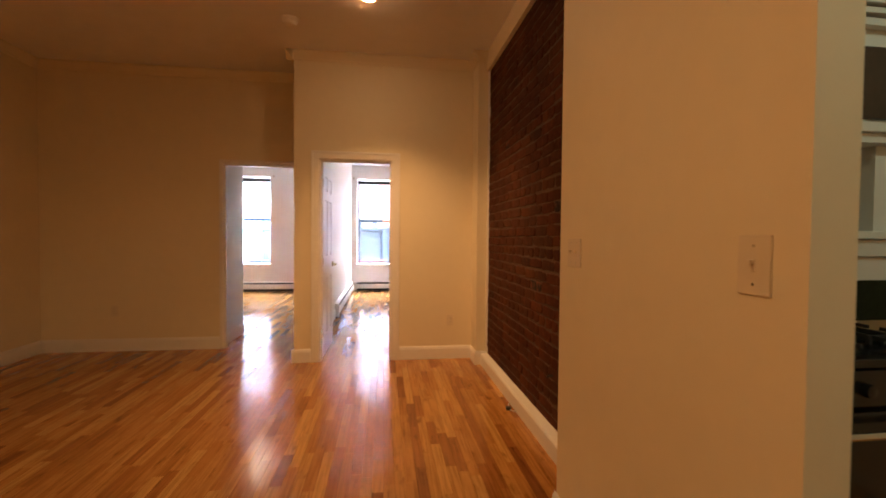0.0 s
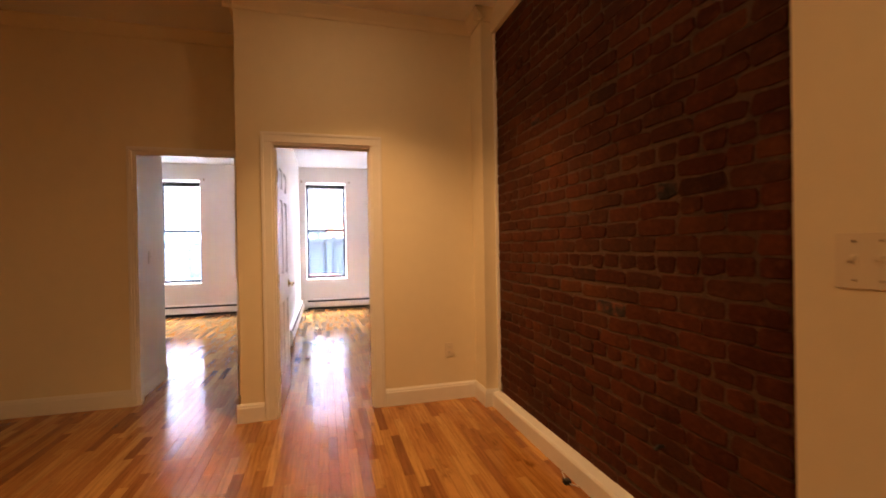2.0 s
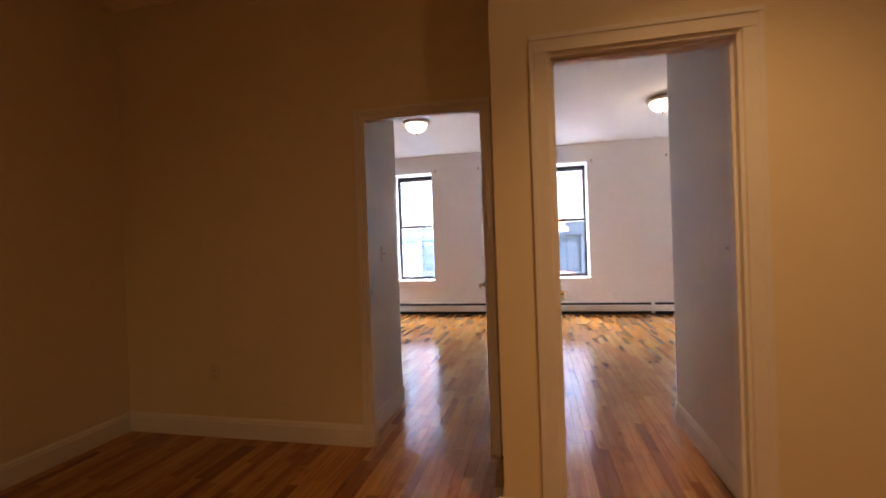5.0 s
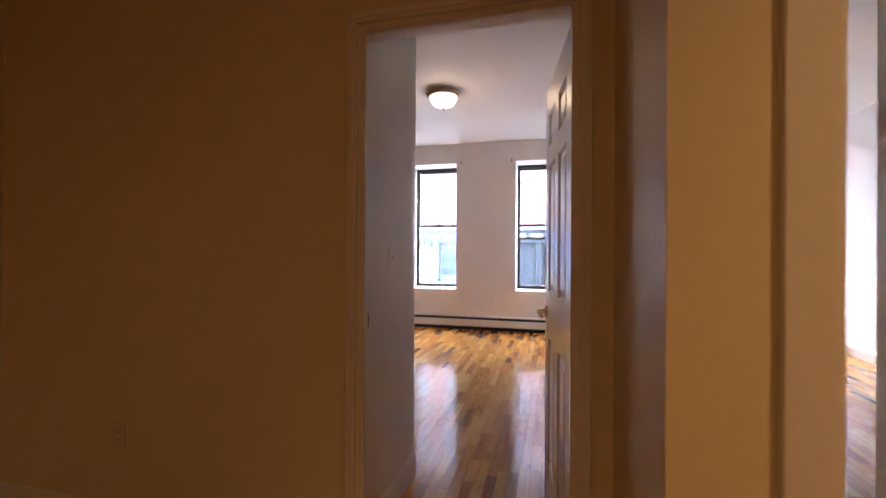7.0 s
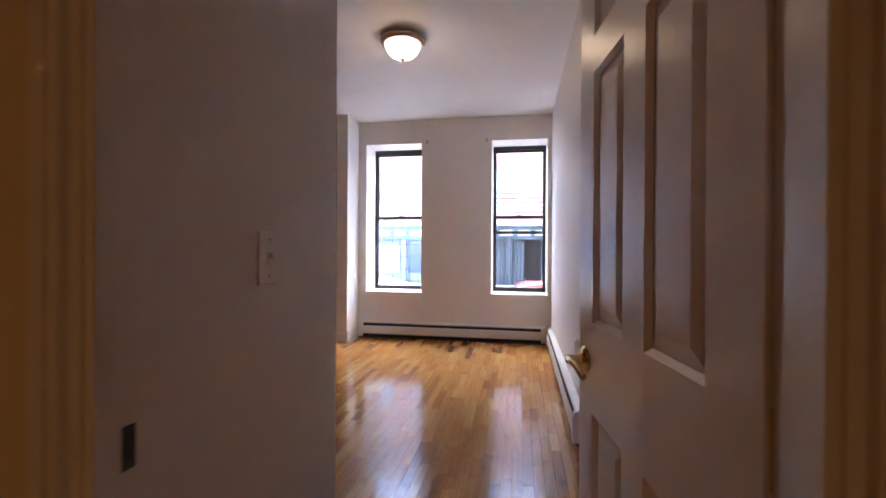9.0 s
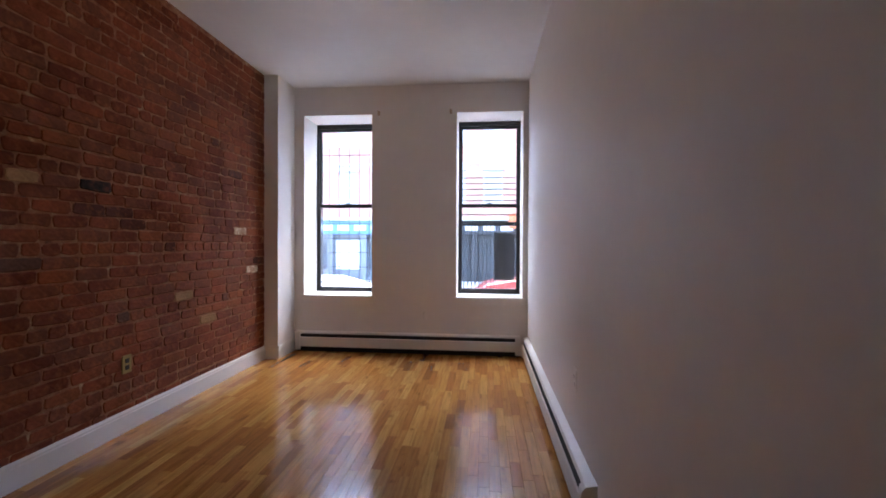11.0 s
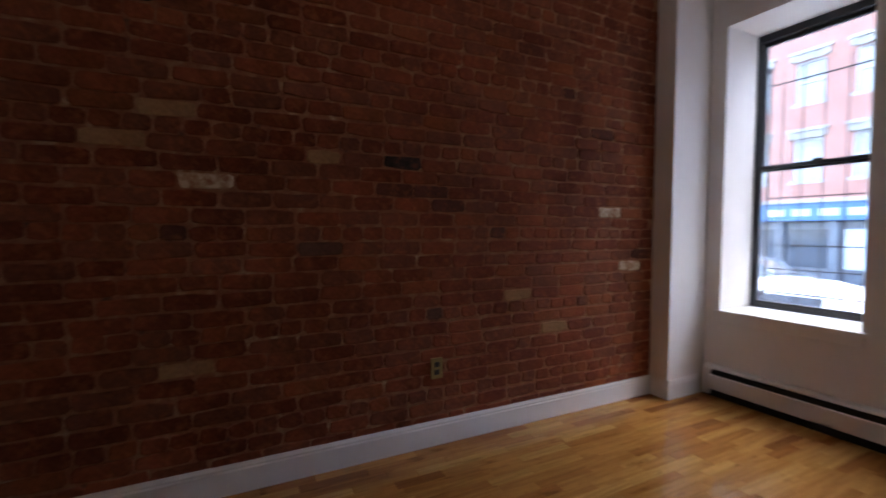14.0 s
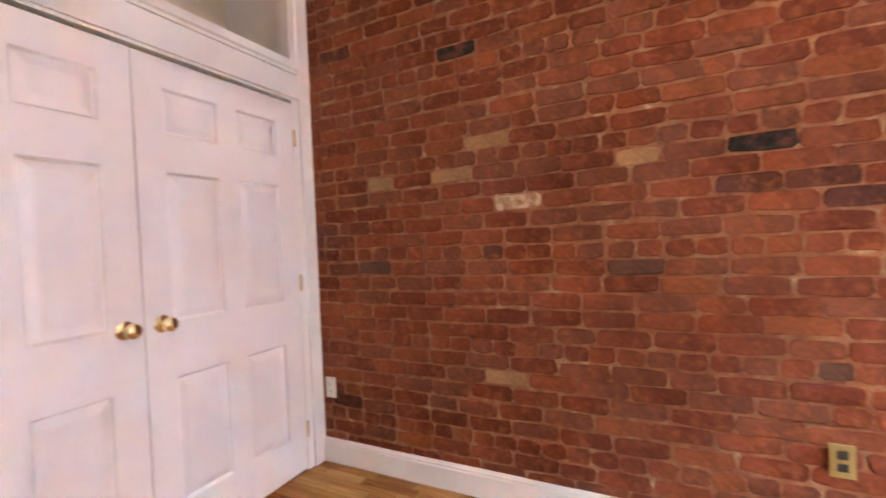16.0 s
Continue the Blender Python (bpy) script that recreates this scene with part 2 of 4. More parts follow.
AGED = mat("aged_brass_plate", (0.36, 0.28, 0.10), 0.4, 0.3, spread=0.15, scale=20)
WHITE_PL = mat("white_plastic", (0.80, 0.78, 0.74), 0.35, spread=0.03)
SLOT = mat("dark_slot", (0.02, 0.018, 0.016), 0.6, spread=0.2)
HEATER = mat("white_enamel", (0.78, 0.76, 0.74), 0.35, spread=0.04, scale=6, bump=0.05)
FIN_SHADE = mat("heater_fin_gap_shade", (0.015, 0.015, 0.016), 0.5, 0.3, spread=0.3, scale=30)
BRONZE = mat("brushed_nickel_pan", (0.46, 0.36, 0.27), 0.36, 0.6, spread=0.12)
DOME_LIV = glow("lit_dome_living", (1.0, 0.55, 0.24), 2.5)
DOME_BED = glow("lit_dome_bedroom", (1.0, 0.84, 0.64), 0.06)
GLASS_M = glass_mat("window_glass")
ENAMEL_BK = mat("black_stove_enamel", (0.012, 0.012, 0.013), 0.12, spread=0.2)
CHROME = mat("chrome", (0.7, 0.7, 0.7), 0.15, 1.0, spread=0.05)
DARKWOOD = mat("dark_cabinet_wood", (0.05, 0.025, 0.018), 0.35, spread=0.3, scale=8)
GREENTILE = mat("green_tile_splash", (0.03, 0.06, 0.045), 0.2, spread=0.2, scale=10)
RED_F = mat("red_facade_brick", (0.42, 0.17, 0.12), 0.8, spread=0.18, scale=4, bump=0.3)
CABLE = mat("grey_cable", (0.5, 0.46, 0.4), 0.5, spread=0.1)


# ---- building helpers ----
def bx(bm, x0, y0, z0, x1, y1, z1, bev=0.0):
    r = bmesh.ops.create_cube(bm, size=1, matrix=Matrix.Translation(((x0 + x1) / 2, (y0 + y1) / 2, (z0 + z1) / 2)) @ Matrix.Diagonal((x1 - x0, y1 - y0, z1 - z0, 1)))
    if bev:
        es = list({e for v in r["verts"] for e in v.link_edges})
        bmesh.ops.bevel(bm, geom=es, offset=bev, segments=2, affect="EDGES", profile=0.6)
    return bm


def lathe(bm, prof, m=Matrix.Identity(4), n=28):
    """Profile of (radius, height) turned about z, then moved by m."""
    rings = []
    for r, z in prof:
        rings.append([bm.verts.new(m @ Vector((r * math.cos(a * 2 * math.pi / n), r * math.sin(a * 2 * math.pi / n), z))) for a in range(n)])
    for a, b in zip(rings, rings[1:]):
        for i in range(n):
            bm.faces.new((a[i], a[(i + 1) % n], b[(i + 1) % n], b[i]))
    bm.faces.new(rings[0][::-1])
    bm.faces.new(rings[-1])
    return bm


def tube(bm, pts, r, n=10):
    """A round bar through points."""
    pts = [Vector(p) for p in pts]
    rings = []
    for i, p in enumerate(pts):
        d = (pts[min(i + 1, len(pts) - 1)] - pts[max(i - 1, 0)]).normalized()
        q = d.to_track_quat("Z", "Y").to_matrix()
        rings.append([bm.verts.new(p + q @ Vector((r * math.cos(a * 2 * math.pi / n), r * math.sin(a * 2 * math.pi / n), 0))) for a in range(n)])
    for a, b in zip(rings, rings[1:]):
        for i in range(n):
            bm.faces.new((a[i], a[(i + 1) % n], b[(i + 1) % n], b[i]))
    bm.faces.new(rings[0][::-1])
    bm.faces.new(rings[-1])
    return bm


def prism(bm, prof, p0, p1, side):
    """A moulding: profile of (out, up) carried from p0 to p1; out goes along side."""
    p0, p1, side = Vector(p0), Vector(p1), Vector(side)
    a = [bm.verts.new(p0 + side * o + Vector((0, 0, u))) for o, u in prof]
    b = [bm.verts.new(p1 + side * o + Vector((0, 0, u))) for o, u in prof]
    n = len(prof)
    for i in range(n):
        bm.faces.new((a[i], a[(i + 1) % n], b[(i + 1) % n], b[i]))
    bm.faces.new(a[::-1])
    bm.faces.new(b)
    bmesh.ops.recalc_face_normals(bm, faces=bm.faces[:])
    return bm


def mesh_of(bm, name, material, smooth=False):
    me = bpy.data.meshes.new(name)
    bmesh.ops.recalc_face_normals(bm, faces=bm.faces[:])
    bm.to_mesh(me)
    bm.free()
    me.materials.append(material)
    if smooth:
        for p in me.polygons:
            p.use_smooth = True
        me.set_sharp_from_angle(angle=radians(40))
    return me


def part(name, bm, material, parent, label="", smooth=False):
    ob = new(name, mesh_of(bm, name, material, smooth))
    ob.parent = parent
    return tagged(ob, label)


def solid(name, bm, material, label, category, kind="", group="", smooth=False):
    return tagged(new(name, mesh_of(bm, name, material, smooth)), label, category, group, kind)


def holder(name, label, category, m=Matrix.Identity(4), group="", kind=""):
    ob = new(name)
    ob.empty_display_size = 0.1
    ob.matrix_basis = m
    return tagged(ob, label, category, group, kind)


def B():
    return bmesh.new()


def boxes(*rows):
    bm = B()
    for r in rows:
        bx(bm, *r)
    return bm


def wall(name, rows, material, label):
    return solid(name, boxes(*rows), material, label, "wall", "structure")


# ---- large structure ----
slab = holder("floor", "glossy oak strip floor running through all the rooms", "floor", kind="structure")
part("subfloor", boxes((-4.2, -2.3, -0.2, 2.6, 10.35, -0.012)), SUBFLOOR, slab)

wall("wall_west", [(-4.1, -2.2, 0, LL, 5.15, 3.3)], PAINT_LIV, "cream painted plaster wall of the living room")
wall("wall_south", [(-4.1, -2.4, 0, 2.5, -2.2, 3.3)], PAINT_LIV, "cream painted wall behind the entrance end")
wall("wall_kitchen_side", [(2.3, -2.2, 0, 2.5, 4.62, 3.3)], PAINT_LIV, "cream painted kitchen outer wall")
wall("wall_closet_living", [(-4.1, 5.15, 0, D2[0], 5.25, 3.3), (D2[0], 5.15, 2.07, D2[1], 5.25, 3.3), (D2[1], 5.15, 0, PART_L, 5.25, 3.3)], PAINT_LIV,
     "cream plaster wall with a doorway to the bedroom")
wall("wall_door_bump", [(-1.0, 4.5, 0, D1[0], 4.62, 3.3), (D1[0], 4.5, 2.04, D1[1], 4.62, 3.3), (D1[1], 4.5, 0, RX, 4.62, 3.3)], PAINT_LIV, "cream plaster wall round the second bedroom doorway")
wall("wall_pipe_chase", [(0.80, 4.25, 0, RX, 4.5, 3.3)], PAINT_LIV, "cream boxed pipe chase beside the brick wall")
wall("wall_partition", [(PART_L, 4.62, 0, PART_R, FAR, 3.3)], PAINT_BED, "white painted partition between the two bedrooms")
wall("wall_bump_side", [(-1.0, 4.62, 0, PART_L, 5.15, 3.3)], PAINT_LIV, "cream painted side of the doorway bump")
wall("wall_hall_closet", [(0.07, 4.62, 0, RX, 5.80, 3.3)], PAINT_BED, "white painted side of the passage to the second bedroom")
wall("wall_bedroom_east", [(2.3, 4.62, 0, 2.5, FAR, 3.3)], PAINT_BED, "white painted wall of the second bedroom")
wall("wall_bedroom_back", [(RX, 4.62, 0, 2.3, 4.72, 3.3)], PAINT_BED, "white painted back wall of the second bedroom")
wall("wall_kitchen_partition", [(0.65, 0.742, 0, 0.75, 1.855, 3.3), (0.75, 1.755, 0, 2.3, 1.855, 3.3)], PAINT_LIV, "cream partition wall with switches beside the kitchen")
wall("wall_brick_backing", [(RX + 0.03, 1.855, 0, RX + 0.2, 4.5, 3.3)], PAINT_LIV, "plaster backing of the brick wall")
wall("wall_closet_side", [(-1.99, 5.25, 0, -1.93, CL_Y - 0.06, 3.3)], PAINT_BED, "white painted closet side wall in the passage")
wall("wall_bedroom_brick_backing", [(-4.1, 5.25, 0, LX - 0.03, FAR, 3.3)], PAINT_BED, "plaster backing of the bedroom brick wall")
wall("wall_chase", [(LX - 0.03, 9.98, 0, -3.575, FAR, 3.3)], PAINT_BED, "white boxed pipe chase in the bedroom corner")

WINS = [(-3.465, -2.69), (-1.755, -1.045), (-0.745, 0.055), (1.39, 2.16)]
W0, W1 = 0.625, 2.62
rows, xs = [], -4.1
for a, b in WINS:
    rows += [(xs, FAR, -1.2, a, 10.85, 3.5), (a, FAR, -1.2, b, 10.85, W0 - 0.03), (a, FAR, W1, b, 10.85, 3.5)]
    xs = b
rows.append((xs, FAR, -1.2, 2.5, 10.85, 3.5))
wall("wall_street", rows, PAINT_BED, "thick white street wall with four deep window openings")
# Unseen block added over the flat to stop sun and sky from behind.
solid("upper_storeys", boxes((-4.1, -2.4, 3.5, 2.5, 10.85, 12.5)), RED_F, "unseen brick block added above the flat to block sun and sky", "building", "structure")
solid("ceiling", boxes((-4.1, -2.4, LIV_TOP, 2.5, 4.62, LIV_TOP + 0.2), (-4.1, 4.62, LIV_TOP, PART_L, 5.15, LIV_TOP + 0.2)), PAINT_CEIL, "painted living room ceiling", "ceiling", "structure")
solid("ceiling_bedroom", boxes((-4.1, 5.25, BED_TOP, PART_L, FAR, BED_TOP + 0.3), (PART_R, 4.62, BED_TOP, 2.5, FAR, BED_TOP + 0.3)), PAINT_CEIL, "white painted bedroom ceiling", "ceiling", "structure")

# ---- baseboards, casings, crown ----
BASE = [(0, 0), (0.016, 0), (0.016, 0.105), (0.012, 0.112), (0.012, 0.12), (0.006, 0.13), (0.004, BB), (0, BB)]


def baseboard(p0, p1, side, label="white painted baseboard with a moulded top"):
    return solid("baseboard", prism(B(), BASE, (*p0, 0), (*p1, 0), (*side, 0)), TRIM, label, "baseboard", "structure")


baseboard((LL, -2.2), (LL, 5.15), (1, 0))
baseboard((LL, 5.15), (D2[0] - 0.036, 5.15), (0, -1))
baseboard((D1[1] + 0.078, 4.5), (0.80, 4.5), (0, -1))
baseboard((-1.026, 4.5), (D1[0] - 0.078, 4.5), (0, -1))
baseboard((-1.0, 4.5), (-1.0, 5.15), (-1, 0))
baseboard((0.80, 4.234), (0.80, 4.5), (-1, 0))
baseboard((0.80, 4.25), (RX, 4.25), (0, -1))
solid("baseboard", prism(B(), [(0, 0), (0.066, 0), (0.066, 0.094), (0.062, 0.102), (0.056, 0.110), (0, 0.118)], (RX, 1.855, 0), (RX, 4.234, 0), (-1, 0, 0)), TRIM, "deep white baseboard along the living room brick wall", "baseboard", "structure")
baseboard((0.65, 0.742), (0.65, 1.871), (-1, 0))
baseboard((0.65, 1.855), (RX, 1.855), (0, 1))
baseboard((-1.93, 5.25), (-1.93, CL_Y), (1, 0))
baseboard((LX, CL_Y), (LX, 9.98), (1, 0), "white baseboard along the bedroom brick wall")
baseboard((LX, 9.98), (-3.559, 9.98), (0, -1))
baseboard((-3.575, 9.98), (-3.575, FAR), (1, 0))
baseboard((PART_L, 5.25), (PART_L, 7.5), (-1, 0))
baseboard((0.07, 4.62), (0.07, 5.80), (-1, 0))
baseboard((0.07, 5.80), (RX, 5.80), (0, 1))
baseboard((PART_R, 4.62), (PART_R, 6.9), (1, 0))
baseboard((2.3, 4.72), (2.3, FAR), (-1, 0))
CROWN = [(0, 0), (0.008, 0), (0.012, -0.0), (0.02, 0.02), (0.05, 0.06), (0.06, 0.075), (0.06, 0.09), (0, 0.09)]


def crown(p0, p1, side):
    return solid("crown_moulding", prism(B(), CROWN, (*p0, LIV_TOP - 0.09), (*p1, LIV_TOP - 0.09), (*side, 0)), PAINT_LIV, "cream painted crown moulding under the ceiling", "moulding", "structure")


crown((LL, -2.2), (LL, 5.15), (1, 0))
crown((LL, 5.15), (-1.0, 5.15), (0, -1))
crown((-1.0, 4.44), (-1.0, 5.15), (-1, 0))
crown((-1.07, 4.5), (0.80, 4.5), (0, -1))
crown((0.80, 4.19), (0.80, 4.5), (-1, 0))
crown((0.74, 4.25), (RX, 4.25), (0, -1))
solid("brick_top_trim", boxes((RX - 0.03, 1.855, 2.9, RX + 0.03, 4.25, LIV_TOP)), PAINT_LIV, "cream painted band above the brick wall", "trim", "structure")
solid("brick_side_trim", boxes((RX - 0.012, 4.215, BB, RX + 0.03, 4.25, 2.9)), TRIM, "white strip at the edge of the brick wall", "trim", "structure")


def casing(name, x0, x1, top, y, out, material=TRIM, wd=0.075, left=True, right=True):
    """Door casing round an opening in a wall that lies across y; out is -1 or 1."""
    h = holder(name, "painted door casing with a stepped profile", "door frame", kind="structure")
    ya, yb = sorted((y, y + 0.016 * out)), sorted((y + 0.0155 * out, y + 0.021 * out))
    def leg(nm, r0, r1):
        bm = boxes((r0[0], ya[0], r0[1], r1[0], ya[1], r1[1], 0.003))
        return bm
    if left:
        bm = leg("left", (x0 - wd, 0), (x0, top))
        bx(bm, x0 - wd, yb[0], 0, x0 - wd + 0.022, yb[1], top + wd - 0.022, 0.003)
        part("side_casing", bm, material, h)
    if right:
        bm = leg("right", (x1, 0), (x1 + wd, top))
        bx(bm, x1 + wd - 0.022, yb[0], 0, x1 + wd, yb[1], top + wd - 0.022, 0.003)
        part("side_casing", bm, material, h)
    bm = leg("head", (x0 - (wd if left else 0), top), (x1 + (wd if right else 0), top + wd))
    bx(bm, x0 - (wd if left else 0), yb[0], top + wd - 0.022, x1 + (wd if right else 0), yb[1], top + wd, 0.003)
    part("head_casing", bm, material, h)
    return h


def jamb(name, x0, x1, top, y0, y1, stop):
    h = holder(name, "painted door jamb lining", "door frame", kind="structure")
    part("jamb_side", boxes((x0, y0, 0, x0 + 0.015, y1, top), (x0 + 0.015, stop, 0, x0 + 0.027, stop + 0.035, top - 0.027)), TRIM, h)
    part("jamb_side", boxes((x1 - 0.015, y0, 0, x1, y1, top), (x1 - 0.027, stop, 0, x1 - 0.015, stop + 0.035, top - 0.027)), TRIM, h)
    part("jamb_head", boxes((x0 + 0.015, y0, top - 0.015, x1 - 0.015, y1, top), (x0 + 0.015, stop, top - 0.027, x1 - 0.015, stop + 0.035, top - 0.015)), TRIM, h)
    return h


casing("door_casing", *D1, 2.04, 4.5, -1)
jamb("door_jamb", *D1, 2.04, 4.497, 4.623, 4.53)
casing("door_casing", *D2, 2.07, 5.15, -1, wd=0.036)
j2 = jamb("door_jamb", *D2, 2.07, 5.147, 5.253, 5.152)
casing("door_casing", *D2, 2.07, 5.25, 1, wd=0.055, right=False)
bm = boxes((D2[0] + 0.015, 5.193, 0.942, D2[0] + 0.0168, 5.217, 0.998))
part("strike_plate", bm, IRON, j2, "dark painted strike plate with a dark latch hole")
part("latch_hole", boxes((D2[0] + 0.0176, 5.196, 0.955, D2[0] + 0.0184, 5.214, 0.988)), SLOT, j2)


# ---- doors ----
def panel_field(bm, x0, z0, x1, z1, y, out):
    """A raised field with sloped edges, from the plane y outwards."""
    i = 0.032
    a = [bm.verts.new(v) for v in ((x0, y, z0), (x1, y, z0), (x1, y, z1), (x0, y, z1))]
    b = [bm.verts.new((vx, y + out, vz)) for vx, vz in ((x0 + i, z0 + i), (x1 - i, z0 + i), (x1 - i, z1 - i), (x0 + i, z1 - i))]
    for k in range(4):
        bm.faces.new((a[k], a[(k + 1) % 4], b[(k + 1) % 4], b[k]))
    bm.faces.new(b)


def six_panel(parent, w, h, zs, t=0.035):
    """A moulded six-panel leaf, x from 0 to w, z from 0 to h, y from 0 to t."""
    s, mid = 0.11, 0.10
    cols = [(s, (w - mid) / 2), ((w + mid) / 2, w - s)]
    bm = B()
    bx(bm, 0, 0, 0, s, t, h)
    bx(bm, w - s, 0, 0, w, t, h)
    bx(bm, (w - mid) / 2, 0, 0, (w + mid) / 2, t, h)
    edges = [0, *[z for p in zs for z in p], h]
    for z0, z1 in zip(edges[0::2], edges[1::2]):
        for c0, c1 in cols:
            bx(bm, c0, 0, z0, c1, t, z1)
    bmesh.ops.remove_doubles(bm, verts=bm.verts[:], dist=0.0001)
    leaf = part("leaf", bm, DOOR, parent)
    for z0, z1 in zs:
        for c0, c1 in cols:
            pm = boxes((c0, 0.013, z0, c1, t - 0.013, z1))
            for y, out in ((0.013, -1), (t - 0.013, 1)):
                panel_field(pm, c0 + 0.011, z0 + 0.011, c1 - 0.011, z1 - 0.011, y, 0.010 * out)
                # sloped sticking from the stile down to the recess
                rim = [(c0, z0), (c1, z0), (c1, z1), (c0, z1)]
                low = [(c0 + 0.010, z0 + 0.010), (c1 - 0.010, z0 + 0.010), (c1 - 0.010, z1 - 0.010), (c0 + 0.010, z1 - 0.010)]
                hi = [pm.verts.new((u, y + 0.0125 * out, v)) for u, v in rim]
                lo = [pm.verts.new((u, y + 0.0008 * out, v)) for u, v in low]
                bk = [pm.verts.new((u, y, v)) for u, v in rim]
                for k in range(4):
                    pm.faces.new((hi[k], hi[(k + 1) % 4], lo[(k + 1) % 4], lo[k]))
                    pm.faces.new((bk[k], bk[(k + 1) % 4], hi[(k + 1) % 4], hi[k]))
            part("panel", pm, DOOR, parent)
    return leaf


ROOM_DOOR = [(0.20, 0.81), (1.03, 1.64), (1.73, 1.89)]
CLOSET_DOOR = [(0.20, 0.71), (0.935, 1.535), (1.69, 1.87)]
ROSE = [(0.0, 0), (0.032, 0), (0.034, 0.004), (0.028, 0.009), (0.012, 0.012), (0.011, 0.03)]
KNOB = ROSE + [(0.014, 0.034), (0.024, 0.04), (0.029, 0.05), (0.029, 0.06), (0.024, 0.068), (0.012, 0.073), (0.0005, 0.074)]


def knob(parent, x, y, z, out):
    part("knob", lathe(B(), KNOB, Matrix.Translation((x, y, z)) @ pose(0, 0, 0, 90 if out < 0 else -90)), BRASS, parent, "polished brass knob", True)


def lever(parent, x, y, z, out, way):
    bm = lathe(B(), ROSE + [(0.011, 0.05), (0.0005, 0.052)], Matrix.Translation((x, y, z)) @ pose(0, 0, 0, 90 if out < 0 else -90))
    yy = y + 0.045 * out
    tube(bm, [(x, yy, z), (x + 0.03 * way, yy + 0.004 * out, z + 0.004), (x + 0.07 * way, yy, z + 0.002), (x + 0.10 * way, yy - 0.004 * out, z - 0.008), (x + 0.112 * way, yy - 0.006 * out, z - 0.014)], 0.0085)
    part("lever_handle", bm, BRASS, parent, "polished brass lever handle", True)


def hinges(parent, x, y, zs):
    for z in zs:
        bm = tube(B(), [(x, y, z - 0.045), (x, y, z + 0.045)], 0.006)
        bx(bm, x - 0.0015, y + 0.002, z - 0.045, x + 0.0015, y + 0.034, z + 0.045)
        part("hinge", bm, BRASS, parent, "brass butt hinge")


d = holder("door_2", "white six-panel door standing open beside the partition", "door", pose(D2[1] + 0.012, 5.258, 0.012, 0, 0, 98.0))
six_panel(d, 0.70, 2.03, ROOM_DOOR)
lever(d, 0.64, 0.035, 0.93, 1, -1)
lever(d, 0.64, 0.0, 0.93, -1, -1)
hinges(d, -0.004, -0.004, (0.25, 1.0, 1.8))
d = holder("door_1", "white six-panel door standing open into the second bedroom", "door", pose(D1[0] + 0.025, 4.63, 0.012, 0, 0, 88.5))
six_panel(d, 0.69, 2.0, ROOM_DOOR)
lever(d, 0.63, 0.035, 0.93, 1, -1)
lever(d, 0.63, 0.0, 0.93, -1, -1)
hinges(d, -0.004, 0.004, (0.25, 1.0, 1.8))

# ---- closet ----
CX0, CXM, CX1 = -3.585, -2.79, -2.0
solid("closet_back", boxes((LX - 0.03, 5.25, 0, -1.99, 5.262, BED_TOP)), PAINT_LOFT, "beige painted back of the closet and loft recess", "wall", "structure")
solid("closet_loft_floor", boxes((LX - 0.03, 5.262, 2.10, -1.99, CL_Y - 0.06, 2.14)), PAINT_LOFT, "painted loft shelf above the closet", "shelf", "structure")
h = holder("closet_frame", "white painted closet frame with a ledge under an open loft", "door frame", kind="structure")
part("side_post", boxes((LX - 0.03, CL_Y - 0.06, 0, CX0 - 0.004, CL_Y, BED_TOP), (LX, CL_Y, 0, CX0 - 0.05, CL_Y + 0.014, BED_TOP, 0.003)), TRIM, h)
part("side_post", boxes((CX1 + 0.004, CL_Y - 0.06, 0, -1.93, CL_Y, BED_TOP), (CX1 + 0.02, CL_Y, 0, -1.93, CL_Y + 0.014, BED_TOP, 0.003)), TRIM, h)
part("head_rail", boxes((CX0 - 0.004, CL_Y - 0.06, 2.018, CX1 + 0.004, CL_Y, 2.165), (CX0 - 0.05, CL_Y, 2.03, CX1 + 0.02, CL_Y + 0.014, 2.14, 0.003)), TRIM, h)
part("ledge", prism(B(), [(0, 0), (0.014, 0), (0.018, 0.012), (0.03, 0.02), (0.034, 0.04), (0.034, 0.055), (-0.06, 0.055), (-0.06, 0)], (CX0 - 0.05, CL_Y, 2.165), (CX1 + 0.02, CL_Y, 2.165), (0, 1, 0)), TRIM, h, "moulded white ledge")
c1 = holder("closet_door", "white six-panel closet door, closed, with a brass knob", "door", pose(CX0, CL_Y - 0.037, 0.012), "closet doors")
six_panel(c1, CXM - CX0 - 0.003, 1.987, CLOSET_DOOR)
knob(c1, CXM - CX0 - 0.065, 0.035, 0.935, 1)
hinges(c1, -0.002, 0.02, (0.22, 1.02, 1.80))
c2 = holder("closet_door", "white six-panel closet door, closed, with a brass knob", "door", pose(CXM + 0.003, CL_Y - 0.037, 0.012), "closet doors")
six_panel(c2, CX1 - CXM - 0.006, 1.987, CLOSET_DOOR)
knob(c2, 0.065, 0.035, 0.935, 1)


